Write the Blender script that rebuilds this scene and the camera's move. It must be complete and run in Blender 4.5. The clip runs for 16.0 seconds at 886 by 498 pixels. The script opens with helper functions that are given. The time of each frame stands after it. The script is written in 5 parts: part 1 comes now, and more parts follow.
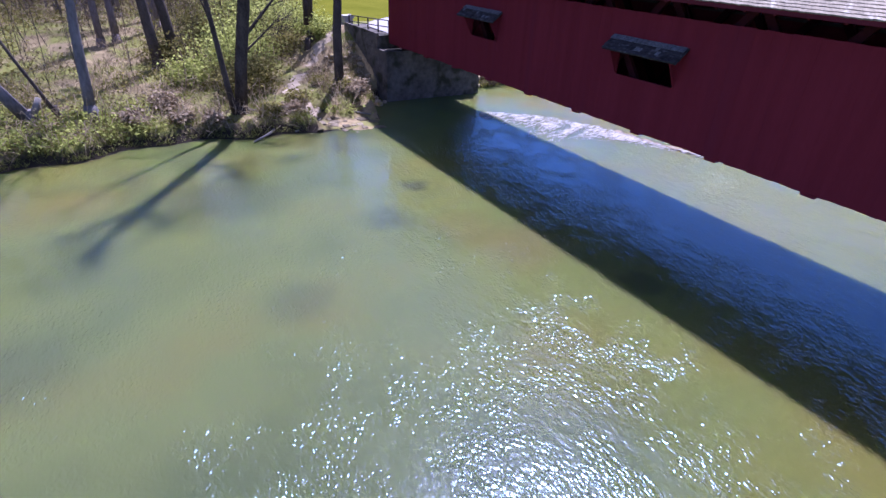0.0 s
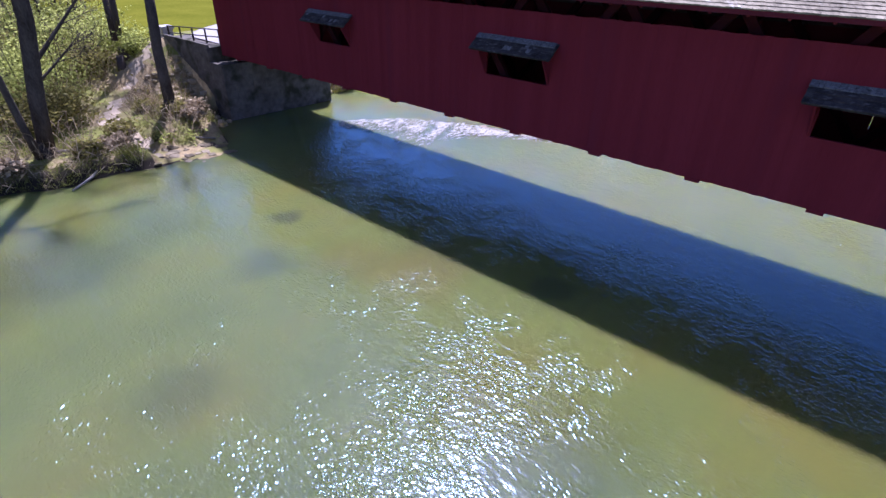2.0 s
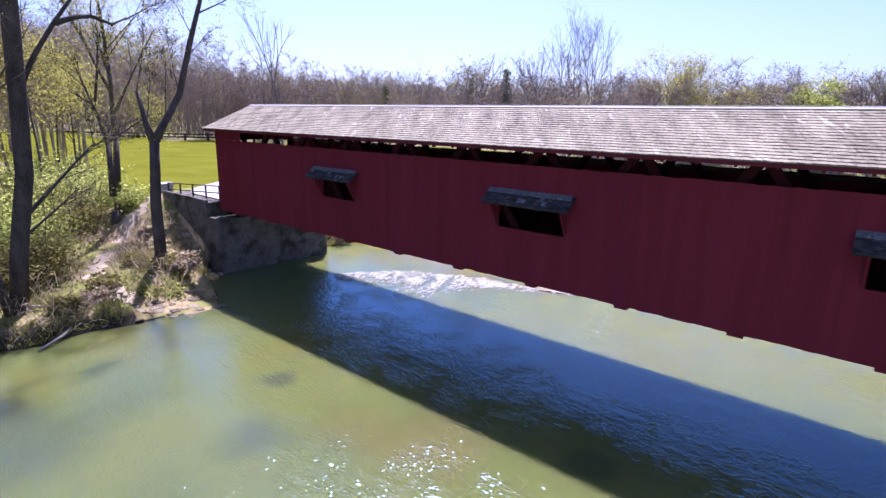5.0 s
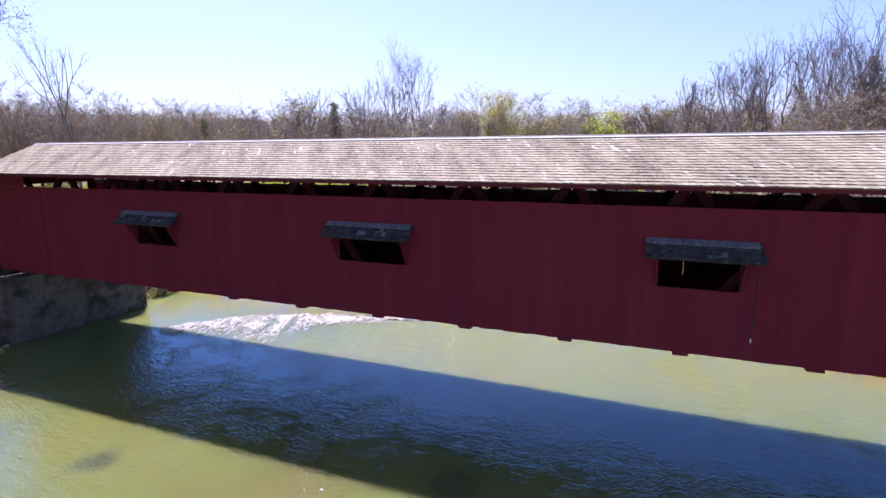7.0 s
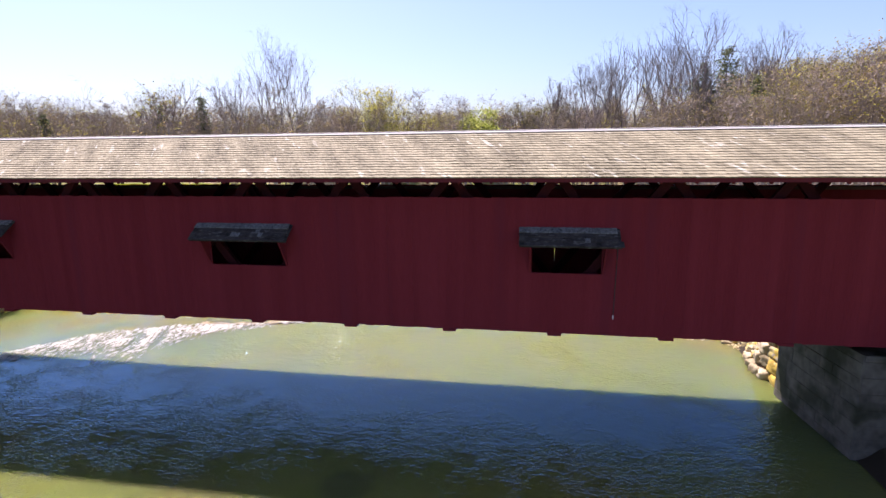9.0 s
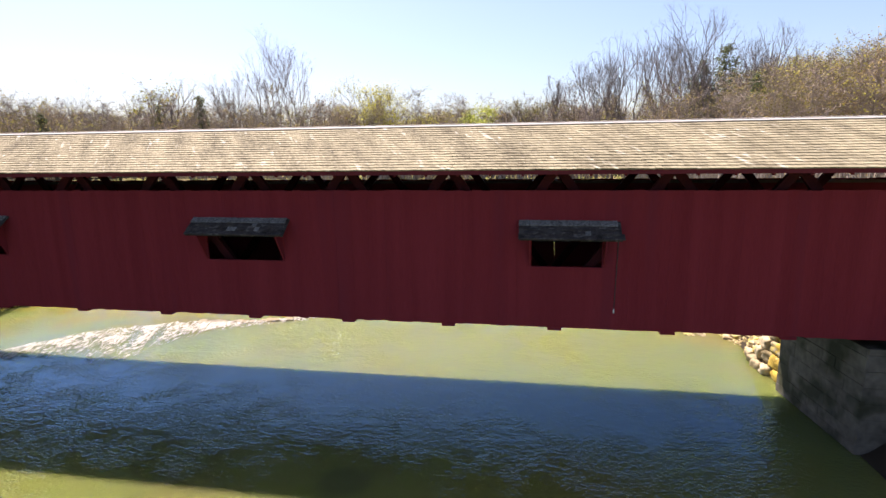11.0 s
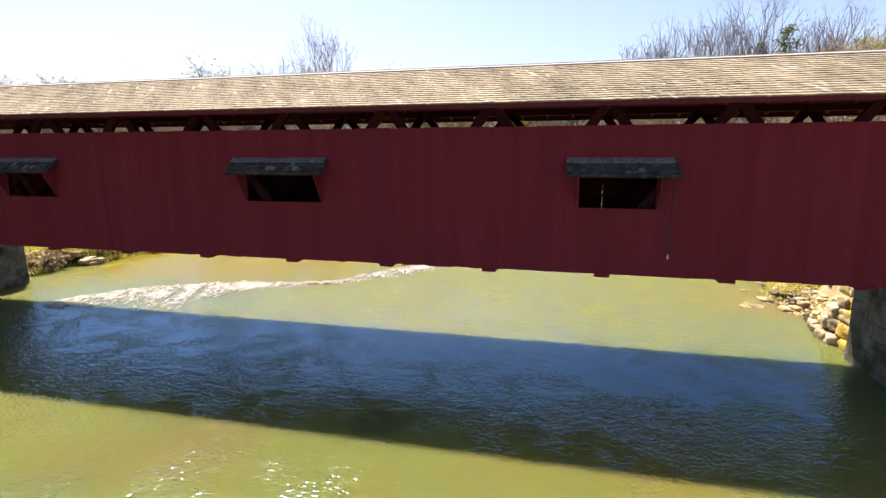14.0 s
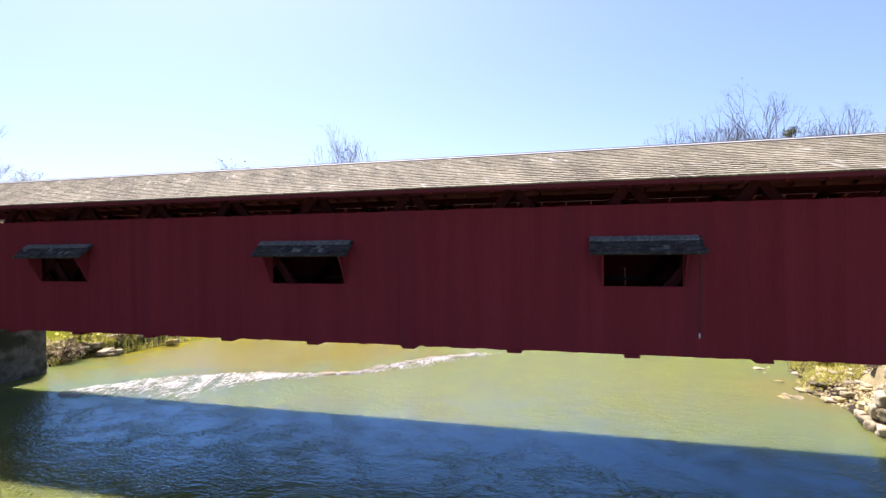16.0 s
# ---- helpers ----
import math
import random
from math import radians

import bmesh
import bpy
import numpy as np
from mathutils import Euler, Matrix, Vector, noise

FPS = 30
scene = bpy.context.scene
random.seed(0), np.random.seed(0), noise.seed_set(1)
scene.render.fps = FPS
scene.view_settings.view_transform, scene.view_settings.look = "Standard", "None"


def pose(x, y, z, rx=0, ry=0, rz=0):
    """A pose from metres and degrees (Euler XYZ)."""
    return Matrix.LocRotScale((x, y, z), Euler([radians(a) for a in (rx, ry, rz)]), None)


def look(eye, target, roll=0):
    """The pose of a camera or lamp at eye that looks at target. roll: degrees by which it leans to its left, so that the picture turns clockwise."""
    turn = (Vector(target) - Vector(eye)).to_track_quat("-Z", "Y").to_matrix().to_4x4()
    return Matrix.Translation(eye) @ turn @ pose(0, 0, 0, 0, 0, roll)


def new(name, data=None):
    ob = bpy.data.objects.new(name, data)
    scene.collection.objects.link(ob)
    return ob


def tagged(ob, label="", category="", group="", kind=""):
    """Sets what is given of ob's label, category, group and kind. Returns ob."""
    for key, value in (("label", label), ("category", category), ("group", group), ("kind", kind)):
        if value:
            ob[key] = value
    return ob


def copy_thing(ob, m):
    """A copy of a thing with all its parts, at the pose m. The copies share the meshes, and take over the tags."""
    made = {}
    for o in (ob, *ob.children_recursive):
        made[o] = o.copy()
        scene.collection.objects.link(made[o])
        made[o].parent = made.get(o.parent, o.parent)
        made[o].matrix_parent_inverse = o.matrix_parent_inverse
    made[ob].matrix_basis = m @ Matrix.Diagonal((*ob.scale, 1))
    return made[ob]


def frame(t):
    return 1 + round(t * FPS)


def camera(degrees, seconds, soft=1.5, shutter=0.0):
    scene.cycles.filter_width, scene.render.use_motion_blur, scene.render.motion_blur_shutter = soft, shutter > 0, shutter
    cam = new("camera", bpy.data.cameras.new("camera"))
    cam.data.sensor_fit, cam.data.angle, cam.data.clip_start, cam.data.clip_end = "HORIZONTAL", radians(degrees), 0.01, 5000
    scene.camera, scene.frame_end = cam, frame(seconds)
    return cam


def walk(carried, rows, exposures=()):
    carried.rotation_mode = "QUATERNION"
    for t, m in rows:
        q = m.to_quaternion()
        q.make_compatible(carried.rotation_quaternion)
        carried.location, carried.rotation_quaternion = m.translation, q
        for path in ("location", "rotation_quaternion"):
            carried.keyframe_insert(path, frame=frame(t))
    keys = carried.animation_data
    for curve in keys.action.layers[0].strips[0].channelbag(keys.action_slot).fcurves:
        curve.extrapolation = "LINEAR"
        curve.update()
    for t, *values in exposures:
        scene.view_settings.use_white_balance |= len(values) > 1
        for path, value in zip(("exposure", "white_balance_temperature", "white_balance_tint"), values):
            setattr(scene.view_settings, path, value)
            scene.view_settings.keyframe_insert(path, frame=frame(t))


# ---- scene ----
cam = camera(80.0, 16.0, 1.5)
PATH = [
    (0, (2.855, -16.242, 9.313), (1.396, -15.313, 8.31), 2.4),
    (0.5, (2.36, -16.182, 9.37), (1.012, -15.101, 8.362), 1.5),
    (1, (1.8, -16.062, 9.406), (0.581, -14.837, 8.399), 1.4),
    (1.5, (1.18, -15.879, 9.405), (0.02, -14.599, 8.397), 1.0),
    (2, (0.597, -15.687, 9.388), (-0.537, -14.383, 8.381), 1.0),
    (2.5, (0.088, -15.559, 9.367), (-1.037, -14.248, 8.358), 0.7),
    (3, (-0.392, -15.431, 9.295), (-1.51, -14.112, 8.29), 0.8),
    (3.2, (-0.534, -15.396, 9.263), (-1.653, -14.077, 8.26), 0.8),
    (5.3, (-1.198, -15.224, 8.925), (-2.395, -13.674, 8.517), 0.4),
    (5.5, (-1.212, -15.224, 8.913), (-2.351, -13.626, 8.528), 0.3),
    (6, (-1.198, -15.231, 8.921), (-2.164, -13.517, 8.558), 0.1),
    (6.5, (-1.164, -15.207, 8.957), (-1.971, -13.413, 8.597), -0.1),
    (7, (-1.21, -15.22, 9.009), (-1.941, -13.395, 8.641), -0.3),
    (7.5, (-1.236, -15.223, 9.023), (-1.904, -13.374, 8.652), -0.4),
    (8, (-1.172, -15.262, 9.016), (-1.661, -13.36, 8.64), -0.7),
    (8.5, (-1.085, -15.24, 8.993), (-1.438, -13.309, 8.613), -0.7),
    (8.7, (-1.068, -15.234, 8.981), (-1.391, -13.298, 8.599), -0.6),
    (11, (-1.072, -15.091, 8.759), (-1.391, -13.154, 8.376), -0.8),
    (11.5, (-1.053, -15.024, 8.601), (-1.391, -13.092, 8.211), -0.7),
    (12, (-1.083, -14.924, 8.354), (-1.446, -12.997, 7.962), -0.6),
    (12.5, (-1.115, -14.883, 8.07), (-1.502, -12.959, 7.682), -0.5),
    (13, (-1.136, -14.836, 7.734), (-1.549, -12.918, 7.346), -0.5),
    (13.5, (-1.17, -14.807, 7.393), (-1.607, -12.895, 7.003), -0.4),
    (14, (-1.208, -14.787, 7.074), (-1.67, -12.881, 6.68), -0.4),
    (14.5, (-1.253, -14.774, 6.806), (-1.733, -12.875, 6.402), -0.3),
    (15, (-1.341, -14.775, 6.638), (-1.839, -12.871, 6.283), -0.4),
    (15.5, (-1.416, -14.816, 6.56), (-1.927, -12.89, 6.382), -0.5),
    (16, (-1.44, -14.874, 6.508), (-1.963, -12.944, 6.489), -0.7),
]
EXPOSURES = [(0, 1.13, 4990, 46), (3.2, 1.10, 5180, 39), (5.3, 1.43, 5300, 43), (8.7, 1.40, 6100, 32), (11, 1.50, 6900, 22), (14.8, 1.58, 7000, 23), (15.5, 1.66, 6800, 30), (16, 1.48, 6050, 24)]
walk(cam, [(t, look(eye, target, roll)) for t, eye, target, roll in PATH], EXPOSURES)

# ---- light ----
SUN = Vector((-0.33, 0.352, 0.865)).normalized()
world = bpy.data.worlds.new("sky")
scene.world = world
world.use_nodes = True
wn = world.node_tree
sky = wn.nodes.new("ShaderNodeTexSky")
sky.sky_type = "NISHITA"
sky.sun_disc = False
sky.sun_elevation = math.asin(SUN.z)
sky.sun_rotation = math.atan2(SUN.x, SUN.y)
sky.air_density, sky.dust_density, sky.ozone_density = 1.0, 1.8, 5.0
wn.links.new(sky.outputs[0], wn.nodes["Background"].inputs[0])
wn.nodes["Background"].inputs[1].default_value = 0.077
lamp = new("sun", bpy.data.lights.new("sun", "SUN"))
lamp.data.energy, lamp.data.angle, lamp.data.color = 5.0, radians(1.7), (1.0, 0.95, 0.87)
lamp.matrix_world = look((-40, 40, 60), Vector((-40, 40, 60)) - SUN)


# ---- materials ----
def material(name, dark, light, scale=4.0, rough=0.8, bump=0.15, fine=40.0, stretch=(1, 1, 1), vary=0.0, isle=0.0, metal=0.0, patch=None, thin=0.0, turn=0.0):
    """Two-scale noise between two colours, with relief. vary: by object; isle: by loose piece; patch: (colour, scale, threshold)."""
    m = bpy.data.materials.new(name)
    m.use_nodes = True
    t = m.node_tree
    bs = t.nodes["Principled BSDF"]
    geo = t.nodes.new("ShaderNodeNewGeometry")
    mp = t.nodes.new("ShaderNodeMapping")
    mp.vector_type = "TEXTURE"
    mp.inputs["Scale"].default_value = [1 / s for s in stretch]
    mp.inputs["Rotation"].default_value = (0, 0, turn)
    t.links.new(geo.outputs["Position"], mp.inputs[0])
    big, small = t.nodes.new("ShaderNodeTexNoise"), t.nodes.new("ShaderNodeTexNoise")
    big.inputs["Scale"].default_value, small.inputs["Scale"].default_value = scale, fine
    big.inputs["Detail"].default_value, small.inputs["Detail"].default_value = 4, 3
    for n in (big, small):
        t.links.new(mp.outputs[0], n.inputs[0])
    add = t.nodes.new("ShaderNodeMath")
    add.operation = "MULTIPLY_ADD"
    add.inputs[1].default_value = 0.45
    t.links.new(small.outputs[0], add.inputs[0])
    sc = t.nodes.new("ShaderNodeMath")
    sc.operation = "MULTIPLY"
    sc.inputs[1].default_value = 0.55
    t.links.new(big.outputs[0], sc.inputs[0])
    t.links.new(sc.outputs[0], add.inputs[2])
    value = add.outputs[0]
    for amount, node, socket in ((vary, "ShaderNodeObjectInfo", "Random"), (isle, "ShaderNodeNewGeometry", "Random Per Island")):
        if amount:
            src = t.nodes.new(node)
            mad = t.nodes.new("ShaderNodeMath")
            mad.operation = "MULTIPLY_ADD"
            mad.inputs[1].default_value = amount
            t.links.new(src.outputs[socket], mad.inputs[0])
            off = t.nodes.new("ShaderNodeMath")
            off.operation = "SUBTRACT"
            off.inputs[1].default_value = amount / 2
            t.links.new(value, mad.inputs[2])
            t.links.new(mad.outputs[0], off.inputs[0])
            value = off.outputs[0]
    ramp = t.nodes.new("ShaderNodeValToRGB")
    ramp.color_ramp.elements[0].position, ramp.color_ramp.elements[1].position = 0.3, 0.7
    ramp.color_ramp.elements[0].color, ramp.color_ramp.elements[1].color = (*dark, 1), (*light, 1)
    t.links.new(value, ramp.inputs[0])
    colour = ramp.outputs[0]
    if patch:
        pn = t.nodes.new("ShaderNodeTexNoise")
        pn.inputs["Scale"].default_value, pn.inputs["Detail"].default_value = patch[1], 3
        t.links.new(mp.outputs[0], pn.inputs[0])
        pr = t.nodes.new("ShaderNodeValToRGB")
        pr.color_ramp.elements[0].position, pr.color_ramp.elements[1].position = patch[2], patch[2] + 0.12
        t.links.new(pn.outputs[0], pr.inputs[0])
        mix = t.nodes.new("ShaderNodeMix")
        mix.data_type = "RGBA"
        t.links.new(pr.outputs[0], mix.inputs[0])
        t.links.new(colour, mix.inputs[6])
        mix.inputs[7].default_value = (*patch[0], 1)
        colour = mix.outputs[2]
    t.links.new(colour, bs.inputs["Base Color"])
    if thin:
        tr, both = t.nodes.new("ShaderNodeBsdfTranslucent"), t.nodes.new("ShaderNodeMixShader")
        t.links.new(colour, tr.inputs[0])
        both.inputs[0].default_value = thin
        t.links.new(bs.outputs[0], both.inputs[1])
        t.links.new(tr.outputs[0], both.inputs[2])
        t.links.new(both.outputs[0], t.nodes["Material Output"].inputs[0])
    bs.inputs["Roughness"].default_value, bs.inputs["Metallic"].default_value = rough, metal
    bs.inputs["Specular IOR Level"].default_value = 0.15 if rough >= 0.7 else 0.5
    if bump:
        bp = t.nodes.new("ShaderNodeBump")
        bp.inputs["Strength"].default_value, bp.inputs["Distance"].default_value = bump, 0.03
        t.links.new(add.outputs[0], bp.inputs["Height"])
        t.links.new(bp.outputs[0], bs.inputs["Normal"])
    return m


RED = material("barn_red_paint", (0.130, 0.0158, 0.0216), (0.182, 0.0247, 0.0333), 0.6, 0.8, 0.25, 16.0, (4, 4, 0.18), vary=0.045, patch=((0.140, 0.020, 0.029), 0.35, 0.58))
RED.node_tree.nodes["Principled BSDF"].inputs["Specular IOR Level"].default_value = 0.06
RED_BEAM = material("weathered_red_timber", (0.085, 0.014, 0.018), (0.14, 0.022, 0.029), 1.5, 0.85, 0.3, 20.0, (1, 1, 1), vary=0.2)
# red timber darkened in its colour for the shade inside the bridge
BRACE = material("shaded_red_truss_timber", (0.030, 0.006, 0.007), (0.058, 0.010, 0.012), 1.5, 0.9, 0.3, 20.0, vary=0.2)
TIMBER = material("old_dark_timber", (0.06, 0.042, 0.034), (0.14, 0.105, 0.085), 1.5, 0.85, 0.3, 18.0)
SHINGLE = material("weathered_cedar_shingle", (0.095, 0.080, 0.052), (0.335, 0.294, 0.195), 0.9, 0.85, 0.3, 9.0, (2.0, 0.4, 1), isle=0.08, patch=((0.47, 0.44, 0.36), 2.6, 0.63), turn=0.6)
SHINGLE_ONE = material("weathered_cedar_shingle_single", (0.095, 0.080, 0.052), (0.335, 0.294, 0.195), 0.9, 0.85, 0.3, 9.0, (2.0, 0.4, 1), vary=0.08, patch=((0.47, 0.44, 0.36), 2.6, 0.63), turn=0.6)
CAP = material("bleached_ridge_board", (0.34, 0.32, 0.30), (0.44, 0.42, 0.40), 3, 0.7, 0.1)
HOOD = material("dark_mossy_shingle", (0.012, 0.010, 0.009), (0.075, 0.064, 0.057), 6, 0.9, 0.9, 30, (0.5, 1, 1), vary=0.12, patch=((0.11, 0.10, 0.09), 9, 0.57))
STONE = material("sandstone_block", (0.052, 0.047, 0.04), (0.19, 0.168, 0.135), 0.7, 0.9, 0.8, 3.5, vary=0.06, patch=((0.042, 0.042, 0.026), 0.8, 0.5))
MORTAR = material("dark_joint_mortar", (0.05, 0.045, 0.038), (0.17, 0.15, 0.12), 0.7, 0.95, 0.4, 3.5, patch=((0.042, 0.042, 0.026), 0.8, 0.5))
ROCK = material("pale_rubble_rock", (0.15, 0.118, 0.065), (0.48, 0.40, 0.26), 2.2, 0.9, 0.9, 9, vary=0.25, patch=((0.36, 0.285, 0.09), 1.3, 0.5))
MOSSY = material("yellow_mossy_sandstone", (0.16, 0.105, 0.02), (0.50, 0.35, 0.07), 3.0, 0.9, 1.0, 11, vary=0.2, patch=((0.40, 0.34, 0.22), 2.2, 0.56))
SHOAL_STONE = material("loose_tan_stone", (0.16, 0.125, 0.06), (0.46, 0.37, 0.19), 2.0, 0.9, 0.4, 12, isle=0.5)
SLAB = material("brown_grey_slab", (0.085, 0.067, 0.04), (0.25, 0.205, 0.13), 1.8, 0.9, 0.9, 9, vary=0.35, patch=((0.10, 0.085, 0.04), 1.1, 0.52))
LEDGE_ROCK = material("wet_amber_ledge_rock", (0.06, 0.04, 0.012), (0.20, 0.135, 0.04), 1.5, 0.45, 0.6, 9, isle=0.3)
GRAVEL = material("white_gravel_road", (0.26, 0.24, 0.225), (0.36, 0.34, 0.32), 3, 0.95, 0.4, 60)
RAIL = material("brown_rail_timber", (0.025, 0.02, 0.018), (0.07, 0.06, 0.05), 4, 0.8, 0.2)
BARK = material("grey_brown_bark", (0.034, 0.027, 0.021), (0.125, 0.10, 0.08), 3, 0.95, 0.8, 22, (1, 1, 0.35), vary=0.2)
PALE_BARK = material("pale_sycamore_bark", (0.09, 0.082, 0.076), (0.24, 0.22, 0.205), 1.5, 0.9, 0.4, 10, (1, 1, 0.4))
GREY_BARK = material("pale_grey_bark", (0.11, 0.09, 0.086), (0.26, 0.22, 0.21), 1, 0.95, 0.2, 8, (1, 1, 0.4))
# grey bark, its colour lifted for the haze over the distant woods
FAR_BARK = material("far_hazed_grey_bark", (0.17, 0.138, 0.118), (0.39, 0.32, 0.275), 0.05, 0.95, 0, 4, isle=0.4)
LEAF = material("young_yellow_green_leaf", (0.22, 0.25, 0.05), (0.46, 0.49, 0.13), 0.8, 0.7, 0, 9, isle=0.5, thin=0.65)
LEAF_OLIVE = material("sparse_olive_leaf", (0.12, 0.11, 0.025), (0.27, 0.24, 0.07), 0.8, 0.7, 0, 9, isle=0.5, thin=0.5)
BUD = material("tan_spring_bud", (0.22, 0.165, 0.075), (0.43, 0.33, 0.15), 0.06, 0.8, 0, 9, isle=0.5, thin=0.5)
YELLOW_BUD = material("yellow_green_bud", (0.30, 0.285, 0.045), (0.56, 0.52, 0.12), 0.8, 0.8, 0, 9, isle=0.5, thin=0.55)
NEEDLE = material("dark_conifer_needle", (0.085, 0.10, 0.052), (0.19, 0.21, 0.10), 1, 0.8, 0, 9, isle=0.5, thin=0.3)
STRAW = material("dead_straw_brush", (0.17, 0.13, 0.075), (0.46, 0.37, 0.23), 0.5, 0.9, 0, 9, isle=0.6, thin=0.4)
GRASSBLADE = material("bank_grass_blade", (0.12, 0.135, 0.028), (0.29, 0.29, 0.075), 0.7, 0.8, 0, 9, isle=0.5, thin=0.5)
WOOD_PALE = material("bleached_driftwood", (0.16, 0.14, 0.115), (0.30, 0.27, 0.23), 3, 0.9, 0.3)
CERAMIC = material("white_insulator_glaze", (0.45, 0.45, 0.45), (0.6, 0.6, 0.6), 5, 0.3, 0)
EARTH = material("bare_tan_earth", (0.13, 0.097, 0.045), (0.36, 0.28, 0.145), 1.6, 0.95, 0.9, 12, patch=((0.17, 0.165, 0.045), 0.7, 0.49))
SAND = material("sandy_footpath", (0.24, 0.19, 0.12), (0.46, 0.38, 0.26), 1.2, 0.95, 0.3, 20)
LICHEN = material("pale_lichen_shingle", (0.02, 0.02, 0.019), (0.26, 0.255, 0.235), 14, 0.9, 0.5, 40, vary=0.06)
WIRE = material("black_cable_sheath", (0.01, 0.01, 0.01), (0.03, 0.03, 0.03), 5, 0.6, 0)


def ground_material():
    """Leaf litter, straw and grass by noise; the meadow is a bright spring green."""
    m = material("leaf_litter_and_grass", (0.10, 0.08, 0.035), (0.30, 0.235, 0.12), 0.6, 0.95, 0.5, 8.0, patch=((0.15, 0.155, 0.035), 0.45, 0.44))
    # dark along the waterline: wet mud, with the bank edge's shadow in its colour
    t = m.node_tree
    bs = t.nodes["Principled BSDF"]
    link = bs.inputs["Base Color"].links[0]
    source = link.from_socket
    geo = t.nodes.new("ShaderNodeNewGeometry")
    sep = t.nodes.new("ShaderNodeSeparateXYZ")
    t.links.new(geo.outputs["Position"], sep.inputs[0])
    n = t.nodes.new("ShaderNodeTexNoise")
    n.inputs["Scale"].default_value = 1.3
    t.links.new(geo.outputs["Position"], n.inputs[0])
    mad = t.nodes.new("ShaderNodeMath")
    mad.operation = "MULTIPLY_ADD"
    mad.inputs[1].default_value = -0.6
    t.links.new(n.outputs[0], mad.inputs[0])
    t.links.new(sep.outputs[2], mad.inputs[2])
    mr = t.nodes.new("ShaderNodeMapRange")
    mr.inputs["From Min"].default_value, mr.inputs["From Max"].default_value = 0.02, 0.34
    t.links.new(mad.outputs[0], mr.inputs[0])
    mix = t.nodes.new("ShaderNodeMix")
    mix.data_type = "RGBA"
    t.links.new(mr.outputs[0], mix.inputs[0])
    mix.inputs[6].default_value = (0.028, 0.022, 0.014, 1)
    t.links.new(source, mix.inputs[7])
    t.links.new(mix.outputs[2], bs.inputs["Base Color"])
    return m


SWELL, WAVE, CHOP = 0.045, 0.038, 0.035


def water_material(name, foam):
    m = bpy.data.materials.new(name)
    m.use_nodes = True
    t = m.node_tree
    bs = t.nodes["Principled BSDF"]
    geo = t.nodes.new("ShaderNodeNewGeometry")
    n = t.nodes.new("ShaderNodeTexNoise")
    n.inputs["Scale"].default_value, n.inputs["Detail"].default_value = 0.13, 3
    t.links.new(geo.outputs["Position"], n.inputs[0])
    ramp = t.nodes.new("ShaderNodeValToRGB")
    e = ramp.color_ramp.elements
    e[0].position, e[0].color = 0.30, (0.062, 0.076, 0.0210, 1)
    e[1].position, e[1].color = 0.72, (0.101, 0.092, 0.0175, 1)
    mid = e.new(0.5)
    mid.color = (0.085, 0.099, 0.0235, 1)
    t.links.new(n.outputs[0], ramp.inputs[0])
    colour = ramp.outputs[0]
    def blend(source, middle, reach, tint, most, wobble):
        """Tints the bed colour round a place, with an uneven edge. reach: where it begins to fade and where it ends."""
        dist, wob, fade, mix = (t.nodes.new(k) for k in ("ShaderNodeVectorMath", "ShaderNodeMath", "ShaderNodeMapRange", "ShaderNodeMix"))
        dist.operation, dist.inputs[1].default_value = "DISTANCE", (*middle, 0)
        t.links.new(geo.outputs["Position"], dist.inputs[0])
        wob.operation, wob.inputs[1].default_value = "MULTIPLY_ADD", wobble
        t.links.new(patchy.outputs[0], wob.inputs[0])
        t.links.new(dist.outputs["Value"], wob.inputs[2])
        fade.interpolation_type = "SMOOTHSTEP"
        fade.inputs["From Min"].default_value, fade.inputs["From Max"].default_value = reach[0] + wobble / 2, reach[1] + wobble / 2
        fade.inputs["To Min"].default_value, fade.inputs["To Max"].default_value = most, 0.0
        t.links.new(wob.outputs[0], fade.inputs[0])
        mix.data_type = "RGBA"
        t.links.new(fade.outputs[0], mix.inputs[0])
        t.links.new(source, mix.inputs[6])
        mix.inputs[7].default_value = (*tint, 1)
        return mix.outputs[2]

    patchy = t.nodes.new("ShaderNodeTexNoise")
    patchy.inputs["Scale"].default_value, patchy.inputs["Detail"].default_value = 0.55, 4
    t.links.new(geo.outputs["Position"], patchy.inputs[0])
    # sunken boulders and weed, brown silt, and shallows by the banks
    weed, silt, shelf = (0.034, 0.044, 0.020), (0.100, 0.082, 0.024), (0.118, 0.088, 0.016)
    for middle, reach, tint, most in (
        ((-10.1, -12.8), (0.2, 1.7), weed, 0.38), ((-16.1, -5.85), (0.1, 0.9), weed, 0.75), ((-13.7, -8.2), (0.2, 1.6), weed, 0.5),
        ((-5.87, -3.0), (0.3, 1.0), weed, 0.5), ((-18.2, -13.2), (0.8, 3.6), weed, 0.6), ((-10.5, -20.0), (0.5, 2.5), weed, 0.45),
        ((-9.8, -5.2), (0.3, 2.6), silt, 0.55), ((-12.2, -6.0), (0.2, 1.8), silt, 0.35), ((-23.0, -7.5), (0.8, 3.2), silt, 0.25),
        ((-22.0, -12.0), (0.5, 2.5), shelf, 0.25), ((-4.0, -8.0), (0.5, 3.0), silt, 0.25), ((7.4, 11.0), (1.5, 4.2), shelf, 0.85), ((-6.5, 8.8), (0.3, 1.6), silt, 0.55),
    ):
        colour = blend(colour, middle, reach, tint, most, 1.6)
    # yellow-green shallows upstream, amber over the ledge
    colour = blend(colour, (-5, 17), (9.0, 17.0), (0.104, 0.104, 0.010), 0.85, 5.0)
    colour = blend(colour, (-22, 20), (9.0, 15.0), (0.112, 0.086, 0.002), 1.0, 9.0)
